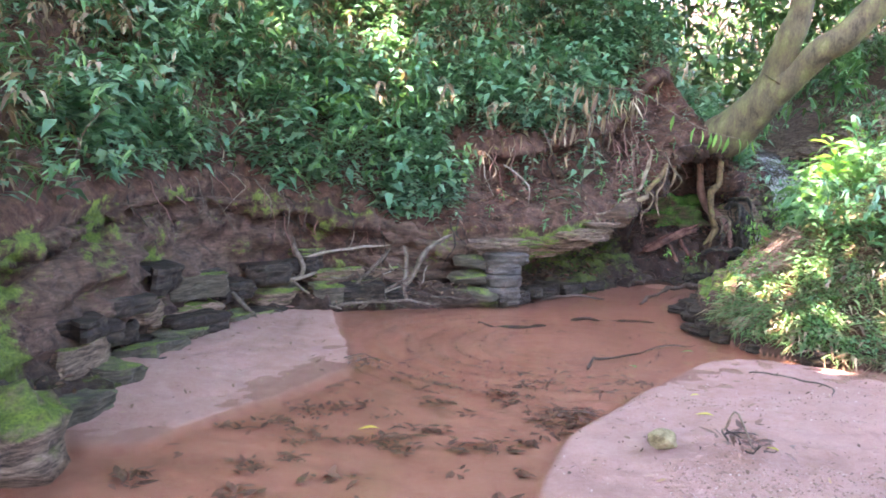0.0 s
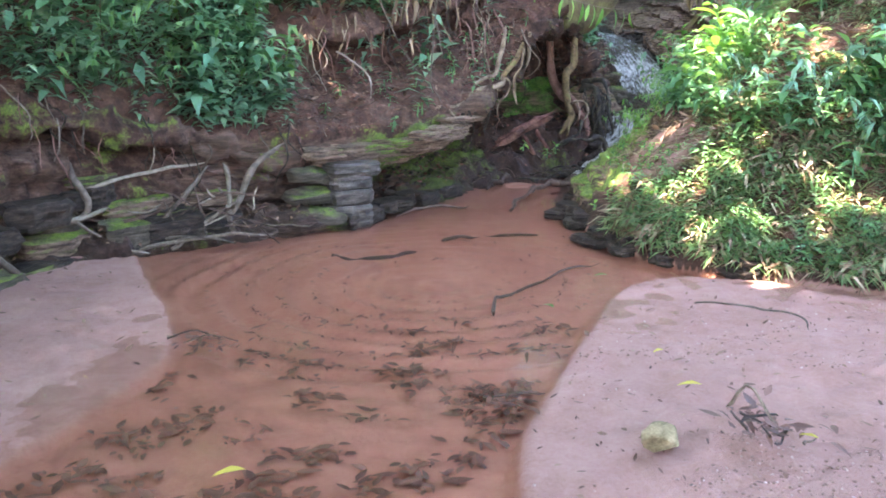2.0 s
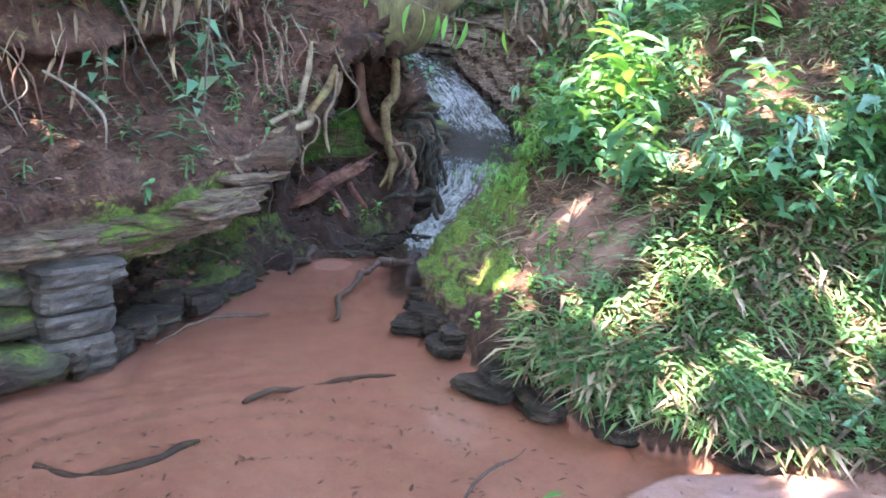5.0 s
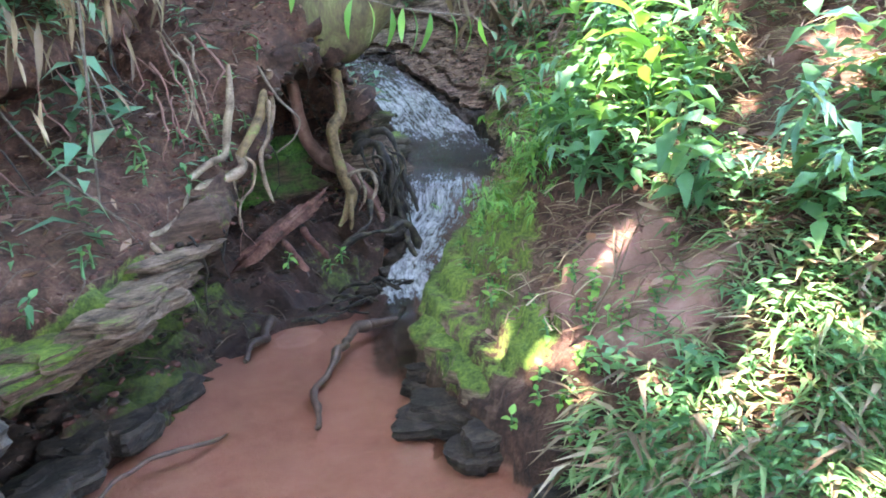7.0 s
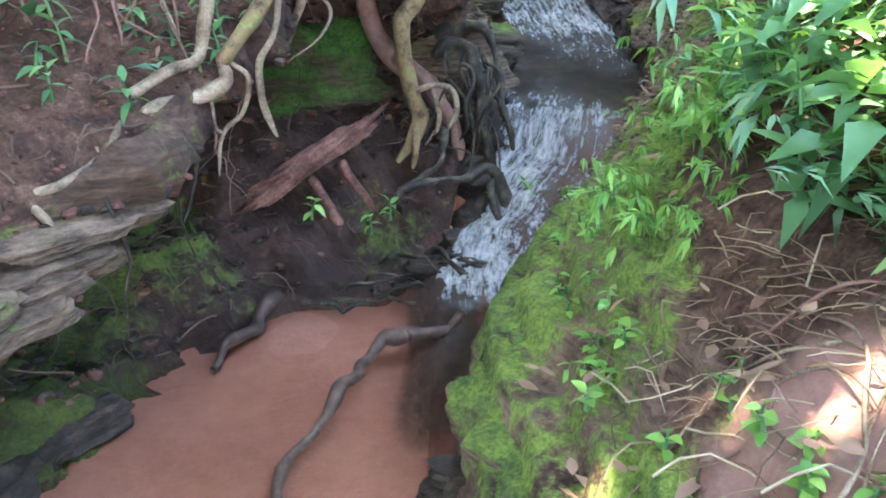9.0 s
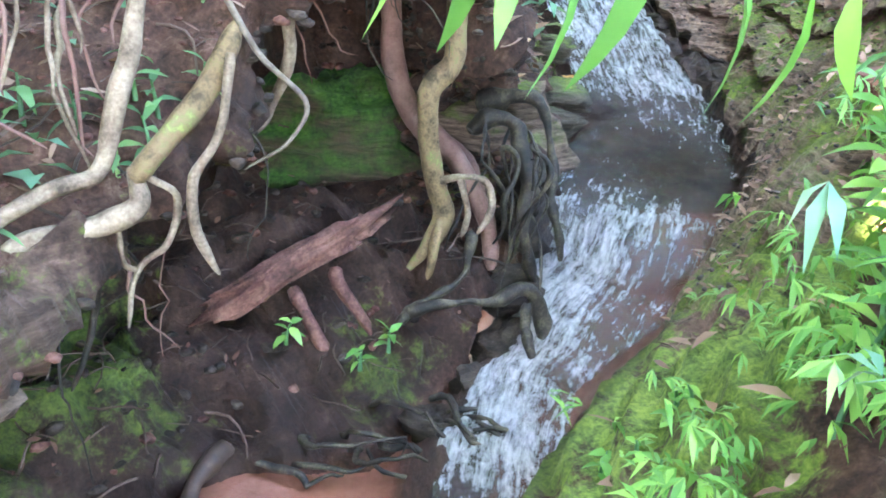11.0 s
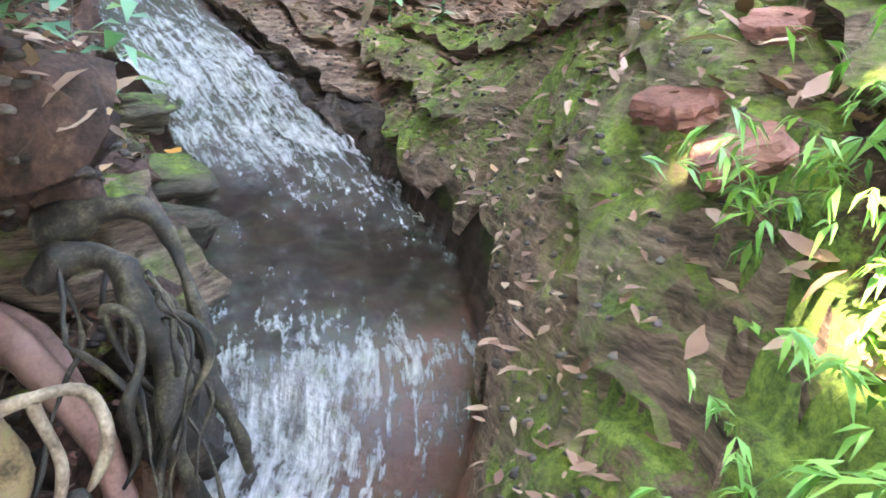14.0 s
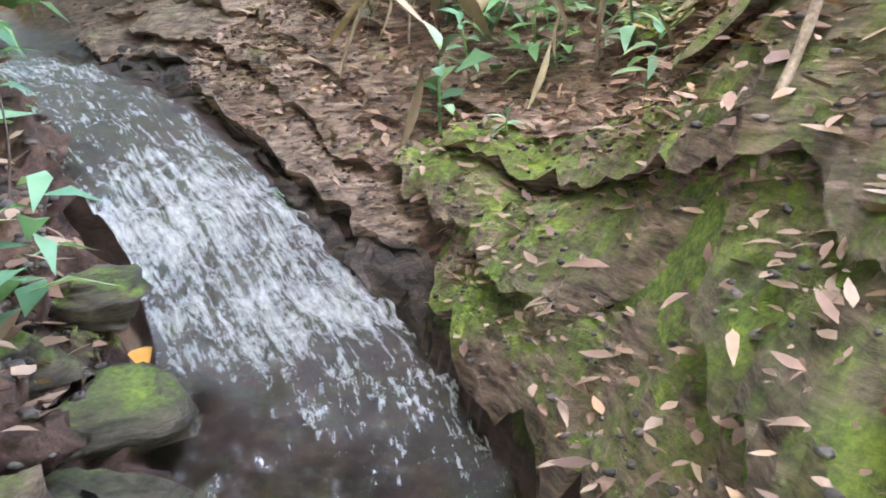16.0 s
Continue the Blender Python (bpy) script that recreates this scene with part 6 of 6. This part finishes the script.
BROAD = "broad-leaved green plant growing on the earth bank"
for n, (x, y, h, k, size) in enumerate(((3.30, 7.85, 0.42, 12, 0.15), (3.48, 7.62, 0.45, 12, 0.20), (3.66, 7.72, 0.62, 14, 0.26), (3.62, 8.45, 0.56, 26, 0.13), (3.80, 8.62, 0.60, 26, 0.13), (3.45, 8.35, 0.42, 20, 0.12),
                                        (4.0, 6.32, 0.55, 14, 0.20), (3.78, 6.42, 0.42, 12, 0.18), (4.15, 6.1, 0.5, 14, 0.20), (4.3, 7.45, 0.5, 12, 0.24), (4.45, 8.3, 0.6, 14, 0.2), (4.05, 8.15, 0.5, 12, 0.2), (4.7, 7.8, 0.6, 12, 0.24),
                                        (4.5, 6.6, 0.5, 12, 0.22), (3.55, 6.0, 0.35, 12, 0.15), (4.0, 5.6, 0.5, 12, 0.18))):
    shrub(400 + n, x, y, h, k, size, GREEN_BRIGHT if n in (1, 2, 3, 4, 5, 6, 9) else GREEN, BROAD, "broad-leaved plants on the bank")
for n, (x, y, h, k, size) in enumerate(((4.30, 8.86, 0.55, 22, 0.13), (4.42, 8.70, 0.50, 20, 0.14), (4.22, 8.72, 0.38, 18, 0.12), (5.21, 9.50, 0.36, 14, 0.13), (4.86, 9.10, 0.42, 14, 0.16), (5.5, 9.2, 0.45, 14, 0.16), (5.9, 9.85, 0.36, 12, 0.15), (6.3, 9.85, 0.4, 12, 0.18), (5.82, 11.5, 0.34, 9, 0.17), (5.72, 11.1, 0.16, 10, 0.10), (5.95, 10.7, 0.24, 12, 0.12), (6.2, 10.9, 0.34, 12, 0.15), (6.1, 11.6, 0.3, 10, 0.14), (5.5, 9.75, 0.28, 10, 0.13), (6.7, 10.2, 0.4, 10, 0.18))):
    shrub(430 + n, x, y, h, k, size, GREEN_BLUE if n > 2 else GREEN_BRIGHT, "green plant with long leaves above the waterfall", "plants above the waterfall")
for n, (x, y, z) in enumerate(((2.92, 9.72, 0.24), (3.03, 9.76, 0.27), (2.70, 9.85, 0.3))):
    shrub(450 + n, x, y, 0.09, 7, 0.07, GREEN_BRIGHT, "small bright seedling in the cave", "seedlings in the cave", 0.45, z)
for n in range(26):
    x, y = 2.66 + 0.16 * r5.normal(), 7.16 + 0.16 * r5.normal()
    shrub(460 + n, x, y, 0.07, 6, 0.045, GREEN_BRIGHT, "small bright green creeping plant on the rock", "creeping plants on the rock", 0.7)
for n in range(34):
    y = 7.3 + 1.6 * r5.random()
    x = np.interp(y, EAST[:, 1], EAST[:, 0]) + 0.3 + 0.3 * r5.random()
    shrub(490 + n, x, y, 0.06, 5, 0.05, GREEN_BRIGHT, "small green seedling on the mossy rock", "seedlings on the moss", 0.6)
small = pick_slope(34, (bare > 0.5) * (SLOPE_ROW < starts[10]) * (SLOPE_S > s[7]) * (SLOPE_S < s[11]) * 1.0)
for n, p in enumerate(small):
    shrub(510 + n, p[0], p[1], 0.12, 7, 0.085, GREEN, "small leafy seedling on the bare earth bank", "seedlings on the bank", 0.35, p[2])
for n, (x, y, z, k) in enumerate(((-1.62, 8.6, 1.55, 8), (-0.95, 8.6, 1.32, 8), (-2.5, 8.2, 1.3, 6), (-0.2, 8.9, 1.1, 6))):
    thing = tagged(new("fern"), "green fern with arching feathery fronds on the bank", "fern", "ferns on the bank")
    thing.location = (x, y, z)
    stem_, leaf_ = fern(700 + n, k, 1.15 if n < 2 else 0.9, 0.7, 1.1 if n == 0 else 0.8)
    part("stalks", mesh_from("stalks", *stem_, GREEN), thing)
    part("fronds", mesh_from("fronds", *leaf_, GREEN_BRIGHT if n == 0 else GREEN), thing)

# dense leafy stems overhanging the waterfall's mossy side
sow("trailing_leaves", [h[1] for h in BAMBOOS], pick_east(30, lambda x, y, d: (np.abs(x - 4.2) < 0.25) * (np.abs(y - 8.88) < 0.25) * (d > 0.05) * 1.0), GREEN_BRIGHT, "narrow-leaved trailing stems over mossy rock", "undergrowth", 0.4, 0.7)
sow("trailing_leaves", [h[1] for h in BAMBOOS], pick_east(80, lambda x, y, d: (np.abs(x - 3.6) < 0.45) * (np.abs(y - 8.5) < 0.45) * (d > 0.35) * 1.0), GREEN_BRIGHT, "narrow-leaved trailing stems over mossy rock", "undergrowth", 0.4, 0.7)

# a spray of long leaves hanging over the pool
spray = tagged(new("bamboo_spray"), "arching bamboo twig with long hanging leaves", "bamboo")
spray.location = (1.6, 9.4, 2.2)
twig = [(1.6, 9.4, 2.2), (2.0, 8.8, 2.12), (2.35, 8.4, 1.86), (2.62, 8.2, 1.71), (2.98, 8.08, 1.64)]
rod(twig, 0.006, 0.002, STICK, spray, "twig", wobble=0.0)
for n, (x, y, z, yaw, L) in enumerate(((2.47, 8.28, 1.76, 150, 0.17), (2.52, 8.24, 1.74, 200, 0.19), (2.60, 8.2, 1.71, 170, 0.18), (2.68, 8.17, 1.70, 215, 0.19), (2.76, 8.15, 1.68, 185, 0.18), (2.84, 8.12, 1.67, 230, 0.18), (2.92, 8.1, 1.65, 250, 0.17), (2.97, 8.08, 1.64, 130, 0.14), (2.3, 8.45, 1.88, 190, 0.16), (2.66, 8.2, 1.71, 300, 0.16))):
    ob = part("leaf", leaf_mesh(L, L * 0.22, 0.5, GREEN_BRIGHT), spray)
    ob.matrix_basis = Matrix.Translation(Vector((x, y, z)) - spray.location) @ Euler((radians(-60 - (n * 37) % 26), radians((n * 53) % 30 - 15), radians(yaw + (n * 71) % 80 - 40))).to_matrix().to_4x4()

# withered leaves hanging from the upper edge of the bank
hang = blade(0.2, 0.026, 0.15, 0.4, 3)
edge = B[starts[13] + 3][[i for i in range(len(W)) if s[7] < at[i] < s[12]]]
places = edge[rng.integers(0, len(edge), 90)] + rng.normal(0, 0.14, (90, 3)) + (0.1, -0.18, 0.1)
turns = np.c_[rng.uniform(-1.7, -1.0, 90), rng.uniform(-0.4, 0.4, 90)]
stuff("withered_leaves", scatter([hang], places, rng.uniform(0, 6.28, 90), rng.uniform(0.5, 1.2, 90), turns), DRY, "long withered leaves hanging from the bank", "leaves")
places = np.array((1.6, 9.35, 2.1)) + rng.normal(0, 1, (60, 3)) * (0.26, 0.12, 0.16)
stuff("withered_leaves", scatter([hang], places, rng.uniform(0, 6.28, 60), rng.uniform(0.8, 1.6, 60), np.c_[rng.uniform(-1.6, -0.9, 60), rng.uniform(-0.4, 0.4, 60)]), DRY, "pale dead leaf cluster hanging over the bank", "leaves")
# dead fronds and leaning stems above the east bank
n = 260
xy = np.stack([rng.uniform(5.7, 7.6, n), rng.uniform(9.2, 12.2, n)], 1)
long_hang = [blade(0.34, 0.055, 0.12, 0.5, 4), blade(0.26, 0.065, -0.15, 0.7, 4), blade(0.40, 0.045, 0.3, 0.6, 4)]
stuff("withered_leaves", scatter(long_hang, on_land(xy) + np.c_[0 * xy, rng.uniform(0.25, 0.9, n)], rng.uniform(0, 6.28, n), rng.uniform(0.6, 1.3, n), np.c_[rng.uniform(-1.6, -0.8, n), rng.uniform(-0.5, 0.5, n)]), DRY, "hanging dead brown leaves above the east bank", "leaves")
tagged(rod([(5.03, 9.90, 1.22), (5.07, 9.90, 1.42), (5.16, 9.88, 1.60), (5.34, 9.84, 1.95)], 0.014, 0.009, ROOT_PALE, None, "sapling", wobble=0.01), "thin pale leaning stem on the mossy bank", "sapling")
for k in range(12):
    x, y = r5.uniform(6.0, 8.0), r5.uniform(9.4, 12)
    z = land(np.array([(x, y)]))[0][0]
    tagged(rod([(x, y, z - 0.05), (x + r5.uniform(-0.1, 0.1), y, z + 0.5), (x + r5.uniform(-0.3, 0.3), y, z + 1.2)], 0.007, 0.004, STICK, None, "sapling", wobble=0.04, seed=k), "thin bare stem in the undergrowth", "sapling", "stems above the bank")

# broad-leaved shrubs on the west bank
spots = pick_slope(26, ((SLOPE_S > s[4]) & (SLOPE_S < s[7]) & (SLOPE_ROW > starts[9]) & (SLOPE_ROW < starts[15])) * 1.0)
for n, p in enumerate(spots):
    shrub(800 + n, p[0], p[1], 0.3 + 0.2 * (n % 3), 14, (0.15, 0.2, 0.24)[n % 3], GREEN if n % 2 else GREEN_BLUE, "broad-leaved shrub on the shaded west bank", "shrubs on the west bank", 0.42, p[2], 0.6, 0.4)
